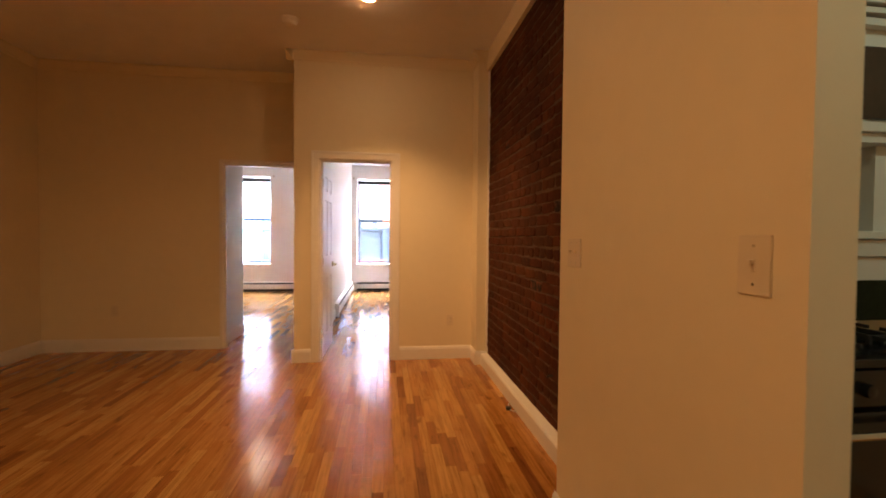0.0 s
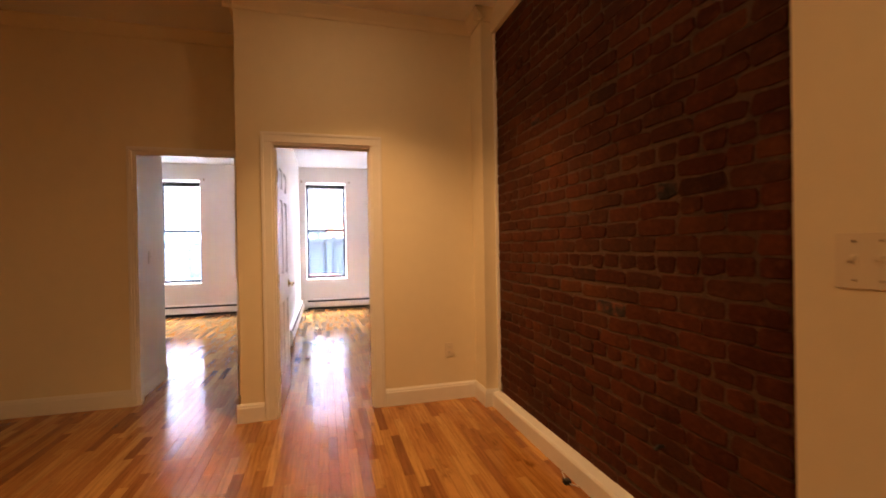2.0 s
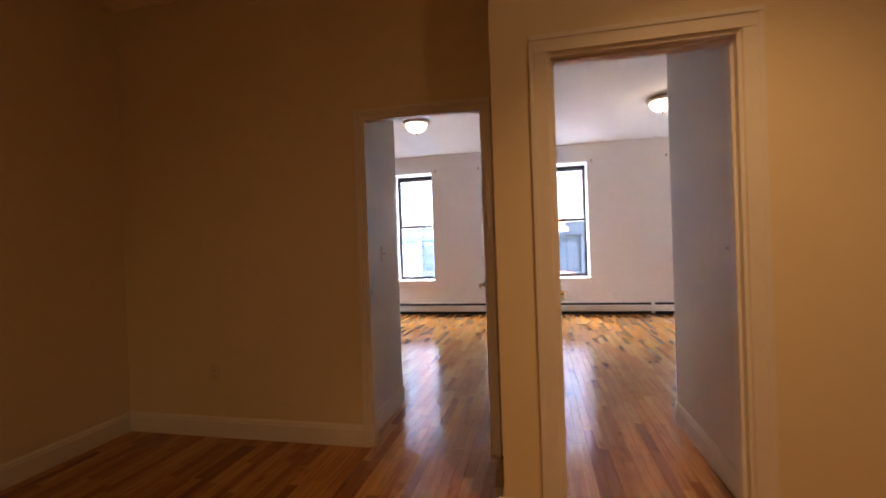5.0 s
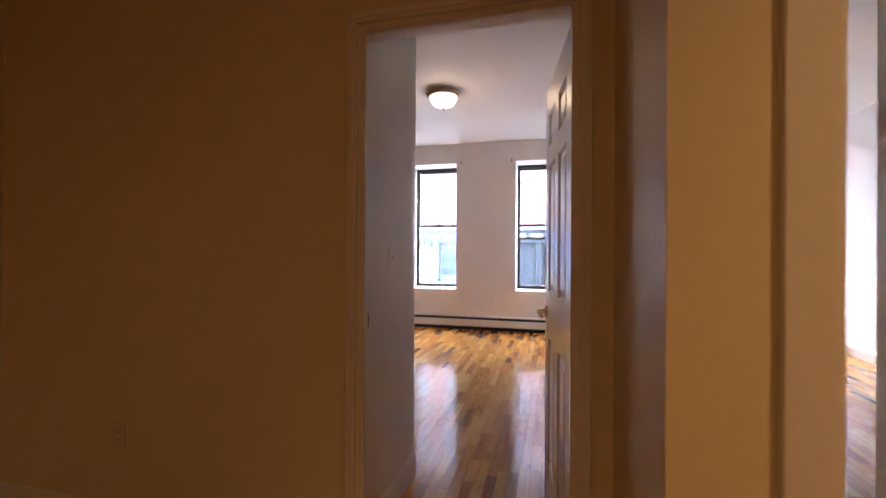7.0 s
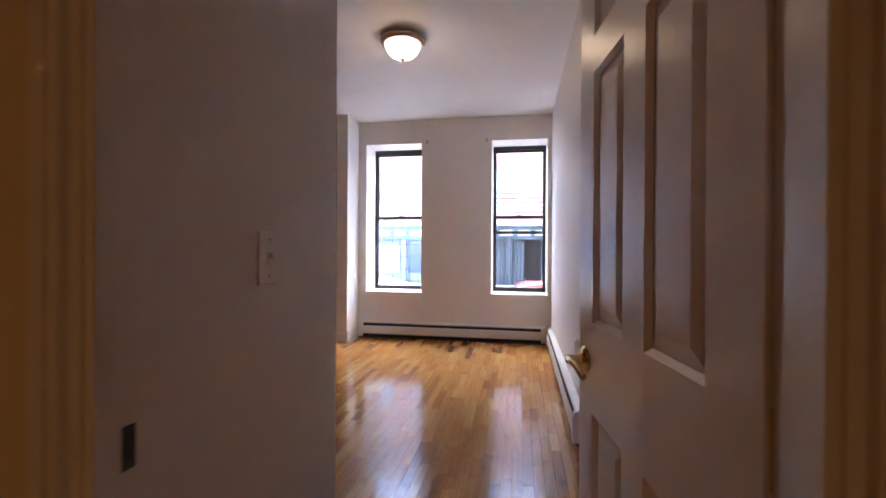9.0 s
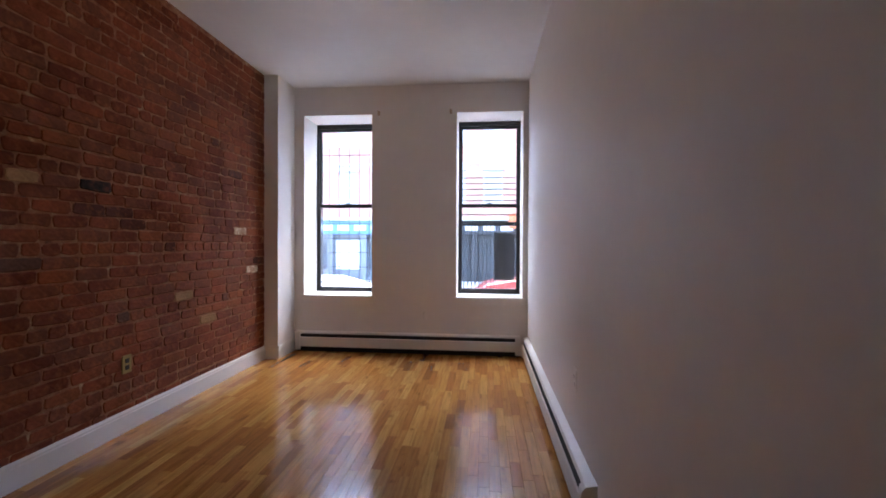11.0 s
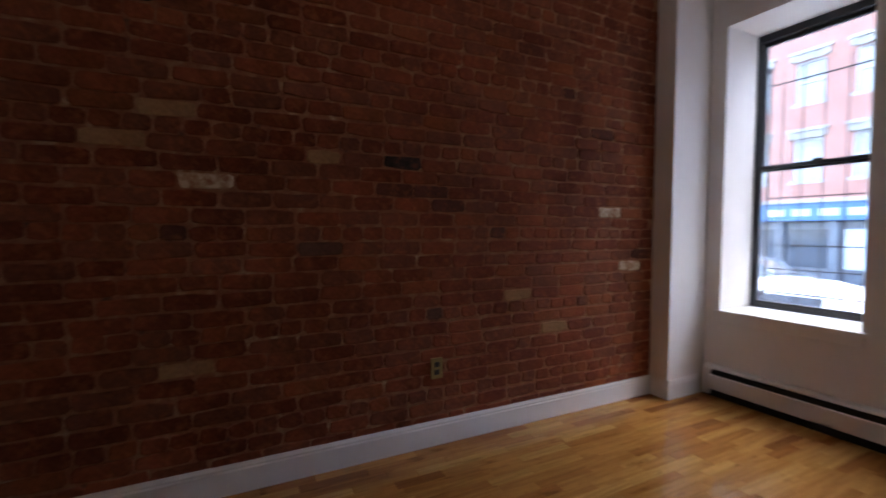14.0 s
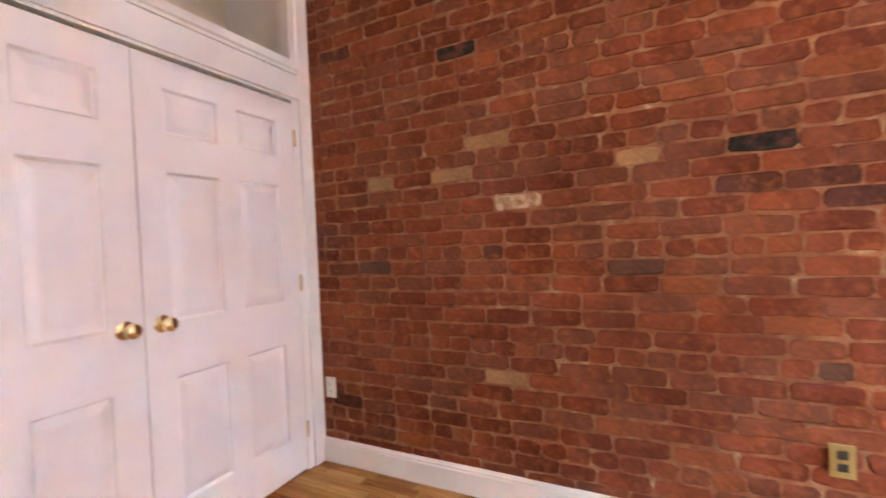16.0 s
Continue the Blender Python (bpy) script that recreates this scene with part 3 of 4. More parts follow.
# ---- windows ----
def window(name, x0, x1, style):
    h = holder(name, "black-framed double-hung window in a deep white reveal", "window", kind="structure")
    zb, zt, y = W0, W1, GLASS
    f, ft = 0.024, 0.05
    part("window_frame", boxes((x0, y, zb, x0 + f, y + 0.07, zt), (x1 - f, y, zb, x1, y + 0.07, zt), (x0 + f, y, zt - ft, x1 - f, y + 0.07, zt), (x0 + f, y, zb, x1 - f, y + 0.07, zb + 0.03)), BLACKP, h)
    zm = (zb + zt) / 2 + 0.02
    s = 0.018
    a, b = x0 + f, x1 - f
    def sash(nm, z0, z1, yy):
        o = part(nm, boxes((a, yy, z0, a + s, yy + 0.03, z1), (b - s, yy, z0, b, yy + 0.03, z1), (a + s, yy, z0, b - s, yy + 0.03, z0 + s + 0.004), (a + s, yy, z1 - s - 0.008, b - s, yy + 0.03, z1)), BLACKP, h)
        g = part("pane", boxes((a + s, yy + 0.012, z0 + s + 0.004, b - s, yy + 0.016, z1 - s - 0.008)), GLASS_M, o)
        g.visible_shadow = False
        return o
    sash("upper_sash", zm - 0.015, zt - ft, y + 0.037)
    lo = sash("lower_sash", zb + 0.03, zm + 0.025, y + 0.004)
    part("sash_lock", boxes(((x0 + x1) / 2 - 0.03, y - 0.008, zm + 0.024, (x0 + x1) / 2 + 0.03, y + 0.02, zm + 0.04, 0.004)), BLACKP, lo)
    part("window_sill", boxes((x0 - 0.035, FAR - 0.022, zb - 0.03, x1 + 0.035, FAR, zb - 0.002, 0.004), (x0, FAR, zb - 0.03, x1, y + 0.005, zb - 0.002)), TRIM, h, "white painted sill")
    part("apron", boxes((x0 - 0.015, FAR - 0.012, zb - 0.085, x1 + 0.015, FAR, zb - 0.03, 0.003)), TRIM, h)
    return h


for i, (a, b) in enumerate(WINS):
    window("window_%d" % (i + 1), a, b, i)
    lamp = new("window_daylight", bpy.data.lights.new("window_daylight", "AREA"))
    lamp.data.shape, lamp.data.size, lamp.data.size_y = "RECTANGLE", b - a, W1 - W0
    lamp.data.cycles.is_portal = True
    lamp.matrix_world = look(((a + b) / 2, 10.84, (W0 + W1) / 2), ((a + b) / 2, 5, (W0 + W1) / 2))


# ---- baseboard heaters ----
def heater(p0, p1, side, label, joints=()):
    """A hot-water baseboard radiator from p0 to p1 along a wall; side points into the room."""
    h = holder("baseboard_heater", label, "heater")
    s = Vector((*side, 0))
    def run(nm, prof, material, lab=""):
        part(nm, prism(B(), prof, (*p0, 0), (*p1, 0), s), material, h, lab)
    run("back_plate", [(0, 0.03), (0.004, 0.03), (0.004, 0.222), (0, 0.222)], HEATER)
    run("hood", [(0.004, 0.208), (0.040, 0.206), (0.050, 0.199), (0.052, 0.201), (0.041, 0.213), (0.004, 0.222)], HEATER)
    run("front_cover", [(0.060, 0.056), (0.064, 0.056), (0.066, 0.060), (0.066, 0.156), (0.058, 0.163), (0.056, 0.160), (0.062, 0.154), (0.062, 0.060)], HEATER)
    # Solid block for the finned pipe, near black to stand for shade in the gaps.
    run("fin_pipe", [(0.006, 0.004), (0.045, 0.004), (0.045, 0.185), (0.006, 0.198)], FIN_SHADE, "finned pipe as a dark block, with the shade of slot and floor gap in its colour")
    d = (Vector(p1) - Vector(p0)).normalized()
    for q, w in ((p0, 1), (p1, -1), *[(j, 1) for j in joints]):
        q = Vector(q)
        a, b = q - d * 0.004 * w, q + d * 0.05 * w
        part("end_cap", prism(B(), [(0, 0.02), (0.069, 0.02), (0.069, 0.172), (0.062, 0.2), (0.048, 0.216), (0, 0.226)], (*a, 0), (*b, 0), s), HEATER, h)
    return h


heater((-3.535, FAR), (-1.07, FAR), (0, -1), "long white baseboard heater under the bedroom windows")
heater((PART_L, 7.5), (PART_L, FAR - 0.08), (-1, 0), "white baseboard heater along the bedroom partition")
heater((PART_R + 0.08, FAR), (2.28, FAR), (0, -1), "long white baseboard heater in the second bedroom", [(1.0, FAR)])
heater((PART_R, 6.9), (PART_R, FAR - 0.08), (1, 0), "white baseboard heater along the second bedroom partition")


# ---- ceiling lamps, detector ----
def dome_lamp(x, y, top, material, label, watts, tone):
    h = holder("ceiling_lamp", label, "ceiling lamp", pose(x, y, top), "dome ceiling lamps")
    part("pan", lathe(B(), [(0.06, 0), (0.120, -0.001), (0.150, -0.008), (0.176, -0.022), (0.182, -0.030), (0.180, -0.038), (0.168, -0.044), (0.164, -0.052), (0.152, -0.058), (0.14, -0.054)], n=40), BRONZE, h, "bronze-toned metal pan", True)
    part("shade", lathe(B(), [(0.10, -0.048), (0.147, -0.054), (0.146, -0.066), (0.138, -0.094), (0.122, -0.122), (0.098, -0.146), (0.066, -0.163), (0.032, -0.171), (0.010, -0.173)], n=40), material, h, "lit frosted glass dome", True)
    sh = bpy.data.objects.get(h.children[-1].name)
    sh.visible_shadow = False
    bulb = new("bulb_light", bpy.data.lights.new("bulb_light", "POINT"))
    bulb.data.energy, bulb.data.color, bulb.data.shadow_soft_size = watts, tone, 0.05
    bulb.location = (x, y, top - 0.10)
    part("finial", lathe(B(), [(0.012, -0.171), (0.018, -0.176), (0.016, -0.182), (0.008, -0.186), (0.011, -0.193), (0.009, -0.200), (0.0005, -0.205)], n=16), BRONZE, h, "", True)
    return h


dome_lamp(-2.335, 8.14, BED_TOP, DOME_BED, "lit frosted dome lamp on the bedroom ceiling", LAMP_BED, (1.0, 0.66, 0.38))
dome_lamp(0.69, 8.2, BED_TOP, DOME_BED, "lit frosted dome lamp on the second bedroom ceiling", LAMP_BED, (1.0, 0.66, 0.38))


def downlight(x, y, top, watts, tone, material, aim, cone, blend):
    h = holder("recessed_downlight", "lit round recessed downlight, one in view, the others added unseen", "ceiling lamp", pose(x, y, top), "recessed downlights")
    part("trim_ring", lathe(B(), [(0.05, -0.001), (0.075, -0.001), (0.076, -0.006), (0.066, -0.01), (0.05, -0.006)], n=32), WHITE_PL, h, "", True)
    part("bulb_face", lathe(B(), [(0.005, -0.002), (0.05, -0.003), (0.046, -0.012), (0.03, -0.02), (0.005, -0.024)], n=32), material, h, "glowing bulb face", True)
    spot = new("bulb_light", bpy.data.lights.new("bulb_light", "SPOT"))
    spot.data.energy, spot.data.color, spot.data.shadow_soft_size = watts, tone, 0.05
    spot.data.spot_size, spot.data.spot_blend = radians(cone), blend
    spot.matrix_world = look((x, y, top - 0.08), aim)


WARM = (1.0, 0.51, 0.19)
downlight(-0.24, 3.42, LIV_TOP, LAMP_LIVING * 1.75, WARM, DOME_LIV, (0.05, 3.8, 0.0), 98, 1.0)
# Unseen second downlight, added to brighten the left wall and the partition.
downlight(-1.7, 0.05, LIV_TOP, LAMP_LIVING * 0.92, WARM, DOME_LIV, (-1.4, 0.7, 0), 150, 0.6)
# Kitchen light out of view, inferred from the cool light on the partition end.
downlight(1.45, -0.15, LIV_TOP, LAMP_KITCHEN * 3, (0.80, 0.95, 0.66), DOME_BED, (1.4, 0.1, 0), 142, 0.5)
h = holder("smoke_detector", "round white smoke detector on the ceiling", "smoke detector", pose(-0.9, 3.85, LIV_TOP))
part("base", lathe(B(), [(0.03, 0), (0.07, -0.001), (0.07, -0.012), (0.066, -0.014)]), WHITE_PL, h, "", True)
part("cover", lathe(B(), [(0.03, -0.013), (0.064, -0.014), (0.06, -0.03), (0.045, -0.042), (0.01, -0.044)]), WHITE_PL, h, "", True)


# ---- switches and outlets ----
def plate(name, label, m, kind, w=0.07, hgt=0.115, material=WHITE_PL):
    """A wall plate that faces -y before m."""
    h = holder(name, label, "switch" if "switch" in name else "outlet", m)
    part("cover_plate", boxes((-w / 2, -0.006, -hgt / 2, w / 2, 0, hgt / 2, 0.0025)), material, h)
    if kind == "outlet":
        for zz in (0.02, -0.02):
            o = part("socket", lathe(B(), [(0.004, 0), (0.0165, 0), (0.016, 0.003), (0.004, 0.003)], Matrix.Translation((0, -0.0055, zz)) @ pose(0, 0, 0, 90), 20), material, h)
            part("slots", boxes((-0.008, -0.0092, zz - 0.002, -0.006, -0.0084, zz + 0.007), (0.006, -0.0092, zz - 0.002, 0.008, -0.0084, zz + 0.007), (-0.002, -0.0092, zz - 0.01, 0.002, -0.0084, zz - 0.006)), SLOT, o)
    elif kind == "black":
        for zz in (0.021, -0.021):
            part("socket", boxes((-0.015, -0.009, zz - 0.014, 0.015, -0.005, zz + 0.014, 0.003)), SLOT, h, "black socket face")
    else:
        n = 2 if kind == "double" else 1
        for k in range(n):
            cx = (k - (n - 1) / 2) * 0.046
            t = part("toggle_slot", boxes((cx - 0.006, -0.008, -0.013, cx + 0.006, -0.006, 0.013, 0.001)), material, h)
            part("toggle", boxes((cx - 0.0045, -0.018, 0.0, cx + 0.0045, -0.008, 0.011, 0.002)), material, h)
            for zz in (-0.04, 0.04):
                part("screw", lathe(B(), [(0.001, 0), (0.003, 0), (0.003, 0.001), (0.001, 0.001)], Matrix.Translation((cx, -0.006, zz)) @ pose(0, 0, 0, 90), 8), CHROME, h)
    return h


plate("wall_outlet", "ivory duplex outlet low on the cream wall", pose(0.575, 4.5, 0.405), "outlet", material=PLASTIC)
plate("wall_outlet", "ivory duplex outlet low on the cream wall", pose(-3.0, 5.15, 0.436), "outlet", material=PLASTIC)
plate("wall_outlet", "brass-coloured outlet with black sockets set in the brick", pose(LX + 0.012, 8.232, 0.43, 0, 0, 90), "black", material=AGED)
plate("wall_outlet", "white outlet low on the wall under the windows", pose(-2.11, FAR, 0.423), "outlet")
plate("wall_outlet", "white outlet low on the second bedroom wall", pose(0.46, FAR, 0.335), "outlet")
plate("wall_outlet", "white outlet by the closet on the brick wall", pose(LX + 0.012, 6.03, 0.43, 0, 0, 90), "outlet")
plate("wall_outlet", "white outlet low on the bedroom partition wall", pose(PART_L, 7.93, 0.52, 0, 0, -90), "outlet")
plate("light_switch", "white toggle switch plate beside the second bedroom doorway", pose(0.07, 4.91, 1.18, 0, 0, -90), "single")
plate("light_switch", "ivory double toggle switch plate on the cream partition", pose(0.65, 1.71, 1.205, 0, 0, -90), "double", 0.116, material=PLASTIC)
plate("light_switch", "ivory single toggle switch plate on the cream partition", pose(0.65, 0.856, 1.21, 0, 0, -90), "single", 0.08, 0.125, PLASTIC)
plate("light_switch", "white toggle switch plate on the passage wall", pose(-1.93, 5.6, 1.2, 0, 0, 90), "single")


# ---- small things on walls and floor ----
def hook(x, z):
    h = holder("curtain_bracket", "small metal curtain rod bracket above a window", "bracket", pose(x, FAR, z))
    part("plate", boxes((-0.014, -0.004, -0.024, 0.014, 0, 0.024, 0.001)), BRONZE, h)
    part("arm", tube(B(), [(0, -0.003, 0), (0, -0.034, 0.002), (0, -0.046, 0.018)], 0.0055), BRONZE, h)


for hx in (-2.615, -0.82, 0.13, 1.31, -1.82):
    hook(hx, 2.63)
h = holder("loose_cable", "grey cable end lying by the baseboard", "cable", pose(0.8, 3.1, 0.0))
part("cord", tube(B(), [(0.095, 0.0, 0.06), (0.075, -0.02, 0.02), (0.04, -0.05, 0.005), (0.0, 0.0, 0.005), (0.03, 0.1, 0.005), (0.085, 0.18, 0.006)], 0.004), CABLE, h)
part("plug", boxes((-0.018, -0.012, 0, 0.018, 0.02, 0.024, 0.004)), SLOT, h)
h = holder("cable_stub", "dark cable stub poking from the brick", "cable", pose(RX - 0.004, 2.55, 0.425))
part("cord", tube(B(), [(0.01, 0, 0), (-0.02, 0.004, 0.002), (-0.03, 0.01, -0.012)], 0.007), SLOT, h)


# ---- kitchen corner ----
def gas_range(x0, y0):
    """A freestanding black range whose front faces -y."""
    h = holder("kitchen_range", "glossy black kitchen range with a steel oven handle", "stove", pose(x0, y0, 0))
    w, d = 0.74, 0.62
    part("body", boxes((0, 0.03, 0.05, w, d, 0.89, 0.006)), ENAMEL_BK, h)
    part("cooktop", boxes((-0.003, 0.0, 0.89, w + 0.003, d, 0.915, 0.006)), ENAMEL_BK, h)
    od = part("oven_door", boxes((0.01, 0.0, 0.19, w - 0.01, 0.03, 0.76, 0.006)), ENAMEL_BK, h)
    part("oven_handle", tube(B(), [(0.06, 0.0, 0.71), (0.06, -0.045, 0.715), (0.12, -0.052, 0.715), (w - 0.12, -0.052, 0.715), (w - 0.06, -0.045, 0.715), (w - 0.06, 0.0, 0.71)], 0.011), CHROME, od, "steel bar handle")
    part("drawer", boxes((0.01, 0.004, 0.05, w - 0.01, 0.03, 0.18, 0.006)), ENAMEL_BK, h)
    part("control_panel", boxes((0.0, -0.005, 0.775, w, 0.03, 0.885, 0.006)), ENAMEL_BK, h)
    for k in range(5):
        part("dial", lathe(B(), [(0.004, 0), (0.021, 0), (0.019, 0.022), (0.004, 0.024)], Matrix.Translation((0.08 + k * 0.145, -0.005, 0.83)) @ pose(0, 0, 0, 90), 18), CHROME if k % 2 == 0 else ENAMEL_BK, h)
    part("backguard", boxes((0, d - 0.05, 0.915, w, d, 1.13, 0.008)), ENAMEL_BK, h)
    for gx in (0.19, 0.55):
        for gy in (0.16, 0.42):
            g = B()
            for k in (-0.09, 0.0, 0.09):
                bx(g, gx + k - 0.005, gy - 0.11, 0.935, gx + k + 0.005, gy + 0.11, 0.947)
            bx(g, gx - 0.11, gy - 0.005, 0.932, gx + 0.11, gy + 0.005, 0.946)
            for ax, ay in ((-0.1, 0), (0.1, 0)):
                bx(g, gx + ax - 0.006, gy - 0.006, 0.915, gx + ax + 0.006, gy + 0.006, 0.935)
            part("grate", g, IRON, h)
            part("burner", lathe(B(), [(0.01, 0.915), (0.04, 0.915), (0.038, 0.928), (0.01, 0.93)], Matrix.Translation((gx, gy, 0)), 20), CHROME, h)
    return h


gas_range(1.05, 1.13)
solid("kitchen_backsplash", boxes((0.75, 1.743, 0.9, 2.3, 1.755, 1.11)), GREENTILE, "dark green tiled backsplash behind the range", "backsplash", "structure")
h = holder("wall_cabinet", "white wall cabinet with dark doors and a ridged cornice", "cabinet", pose(0.95, 1.42, 0))
part("body", boxes((0, 0.0, 1.692, 1.2, 0.33, 2.03)), TRIM, h)
for k in range(3):
    dd = part("door", boxes((0.03 + 0.39 * k, -0.018, 1.705, 0.40 + 0.39 * k, 0, 1.962, 0.004)), DARKWOOD, h, "dark wood door")
part("cornice", boxes((-0.02, -0.03, 2.03, 1.22, 0.33, 2.055), (-0.03, -0.045, 2.065, 1.23, 0.33, 2.085), (-0.04, -0.06, 2.092, 1.24, 0.33, 2.11), (-0.046, -0.068, 2.117, 1.245, 0.33, 2.135), (-0.05, -0.075, 2.142, 1.25, 0.33, 2.19)), TRIM, h)
part("bottom_rail", boxes((-0.01, -0.03, 1.655, 1.21, 0.33, 1.690, 0.004), (0.0, -0.012, 1.62, 1.2, 0.33, 1.653)), TRIM, h)
h = holder("wall_shelf", "white kitchen shelf unit with dark recesses above the range", "shelf", pose(0.95, 1.45, 0))
part("shelf_board", boxes((0, -0.03, 1.27, 1.2, 0.30, 1.30, 0.004)), TRIM, h)
part("shelf_front", boxes((0, -0.014, 1.205, 1.2, 0.30, 1.268, 0.004), (0, 0.0, 1.115, 1.2, 0.30, 1.203)), TRIM, h)
for k in range(4):
    part("upright", boxes((0.16 + 0.3 * k, 0.0, 1.30, 0.28 + 0.3 * k, 0.30, 1.618)), TRIM, h)
part("recess_back", boxes((0, 0.28, 1.30, 1.2, 0.30, 1.618)), DARKWOOD, h)

# ---- iron guard outside the bedroom window ----
GX0, GX1 = -1.80, -0.98
h = holder("window_guard", "black iron security guard outside the bedroom window", "window guard", pose(0, 11.0, 0))
part("guard_frame", boxes((GX0, 0, 0.62, GX0 + 0.05, 0.03, 1.47), (GX1 - 0.09, 0, 0.62, GX1, 0.03, 1.47), (GX0 + 0.05, 0, 1.42, GX1 - 0.09, 0.03, 1.47), (GX0 + 0.05, 0, 0.62, GX1 - 0.09, 0.03, 0.66)), IRON, h)
part("lock_panel", boxes((-1.33, -0.006, 0.76, -1.09, 0.036, 1.34, 0.004)), IRON, h, "black steel lock panel")
for k in range(9):
    part("bar", tube(B(), [(GX0 + 0.1 + k * 0.046, 0.015, 0.66), (GX0 + 0.1 + k * 0.046, 0.015, 1.42)], 0.0055, 6), IRON, h)
for k, zz in enumerate((1.56, 1.66, 1.73, 1.80, 1.87, 1.94, 2.01)):
    part("cross_bar", tube(B(), [(GX0, 0.015, zz), (GX1, 0.015, zz)], 0.008, 6), IRON, h)
part("anchor", boxes((GX0, 0.0, 0.5, GX0 + 0.03, 0.03, 2.2), (GX1 - 0.03, 0.0, 0.5, GX1, 0.03, 2.2), (GX0, -0.2, 2.17, GX0 + 0.03, 0.0, 2.2), (GX1 - 0.03, -0.2, 2.17, GX1, 0.0, 2.2)), IRON, h)
for wx0, wx1 in (WINS[0], WINS[2]):
    h = holder("window_bars", "thin iron bars outside the window", "window guard", pose(0, 10.98, 0))
    for zz in (0.72, 0.9, 1.08, 1.26, 1.44, 2.3):
        part("cross_bar", boxes((wx0 - 0.03, 0, zz, wx1 + 0.03, 0.012, zz + 0.008)), IRON, h)
    n = 6
    for k in range(n):
        bxx = wx0 + (wx1 - wx0) * (k + 0.5) / n
        part("bar", tube(B(), [(bxx, 0.006, 0.66), (bxx, 0.006, 2.4)], 0.004, 6), IRON, h)
    for ex in (wx0 - 0.03, wx1 + 0.018):
        part("anchor", boxes((ex, -0.14, 0.7, ex + 0.012, 0.012, 0.73), (ex, -0.14, 2.4, ex + 0.012, 0.012, 2.43), (ex, 0, 0.66, ex + 0.012, 0.012, 2.45)), IRON, h)

# ---- street ----
G = -0.85
ASPHALT = mat("asphalt", (0.05, 0.05, 0.052), 0.85, spread=0.25, scale=3, bump=0.4, bscale=40)
CONCRETE = mat("pavement_concrete", (0.36, 0.35, 0.33), 0.85, spread=0.15, scale=2, bump=0.3)
STONE = mat("pale_stone", (0.52, 0.48, 0.43), 0.75, spread=0.12, scale=4)
DARKGLASS = mat("dark_window_glass", (0.10, 0.11, 0.13), 0.08, spread=0.3, scale=1)
SHOP = mat("shop_front_grey", (0.18, 0.19, 0.22), 0.4, spread=0.25, scale=2)
BLUE_SIGN = mat("blue_sign", (0.10, 0.22, 0.45), 0.4, spread=0.1)
PALE_SIGN = mat("pale_sign", (0.62, 0.65, 0.70), 0.4, spread=0.1)
ORANGE = mat("orange_red_panel", (0.75, 0.16, 0.06), 0.5, spread=0.12)
# Far panes coloured pale in place of the sky they would reflect.
SKY_PANE = mat("sky_pale_window_glass", (0.50, 0.48, 0.45), 0.2, spread=0.35, scale=2)
# Near-black shop front, piers and sign: shade below an awning put into colour.
SHADED_SHOP = mat("shaded_shop_front", (0.035, 0.036, 0.04), 0.6, spread=0.4, scale=3)
# Paler copy of the facade brick: stronger daylight put into its colour.
FACADE = mat("lightened_facade_brick", (0.54, 0.27, 0.21), 0.85, spread=0.2, scale=5, bump=0.3)
CAR_W = mat("white_car_paint", (0.75, 0.76, 0.77), 0.2, spread=0.02, coat=0.5)
CAR_R = mat("dark_red_car_paint", (0.30, 0.035, 0.035), 0.2, spread=0.05, coat=0.5)
CAR_G = mat("grey_car_paint", (0.16, 0.17, 0.18), 0.2, spread=0.05, coat=0.5)
RUBBER = mat("tyre_rubber", (0.02, 0.02, 0.02), 0.8, spread=0.2)

solid("ground", boxes((-300, -150, G - 0.4, 300, 400, G - 0.15)), ASPHALT, "dark asphalt ground reaching the horizon", "ground", "structure")
solid("pavement_near", boxes((-80, 10.85, G - 0.15, 80, 13.8, G, 0.02)), CONCRETE, "concrete pavement below the windows", "pavement", "structure")
solid("pavement_far", boxes((-80, 24.5, G - 0.15, 80, 29.0, G, 0.02)), CONCRETE, "concrete pavement across the street", "pavement", "structure")


def far_window(parent, x, z, y, w=1.05, hgt=1.75):
    wdw = part("window", boxes((x - w / 2, y - 0.02, z, x - w / 2 + 0.08, y + 0.1, z + hgt), (x + w / 2 - 0.08, y - 0.02, z, x + w / 2, y + 0.1, z + hgt),
                               (x - w / 2 + 0.08, y - 0.02, z + hgt - 0.08, x + w / 2 - 0.08, y + 0.1, z + hgt), (x - w / 2 + 0.08, y - 0.02, z + hgt / 2 - 0.04, x + w / 2 - 0.08, y + 0.1, z + hgt / 2 + 0.04)), PALE_SIGN, parent)
    part("pane", boxes((x - w / 2 + 0.08, y + 0.05, z, x + w / 2 - 0.08, y + 0.09, z + hgt - 0.08)), SKY_PANE, wdw)
    part("sill", boxes((x - w / 2 - 0.12, y - 0.14, z - 0.14, x + w / 2 + 0.12, y + 0.02, z)), STONE, wdw)
    part("lintel", boxes((x - w / 2 - 0.12, y - 0.16, z + hgt, x + w / 2 + 0.12, y - 0.0, z + hgt + 0.30), (x - w / 2 - 0.22, y - 0.26, z + hgt + 0.30, x + w / 2 + 0.22, y - 0.02, z + hgt + 0.42),
                               (x - 0.13, y - 0.22, z + hgt + 0.02, x + 0.13, y - 0.16, z + hgt + 0.30), (x - w / 2 - 0.16, y - 0.22, z + hgt + 0.04, x - w / 2 + 0.04, y - 0.16, z + hgt + 0.30), (x + w / 2 - 0.04, y - 0.22, z + hgt + 0.04, x + w / 2 + 0.16, y - 0.16, z + hgt + 0.30)), STONE, wdw, "hooded stone lintel")


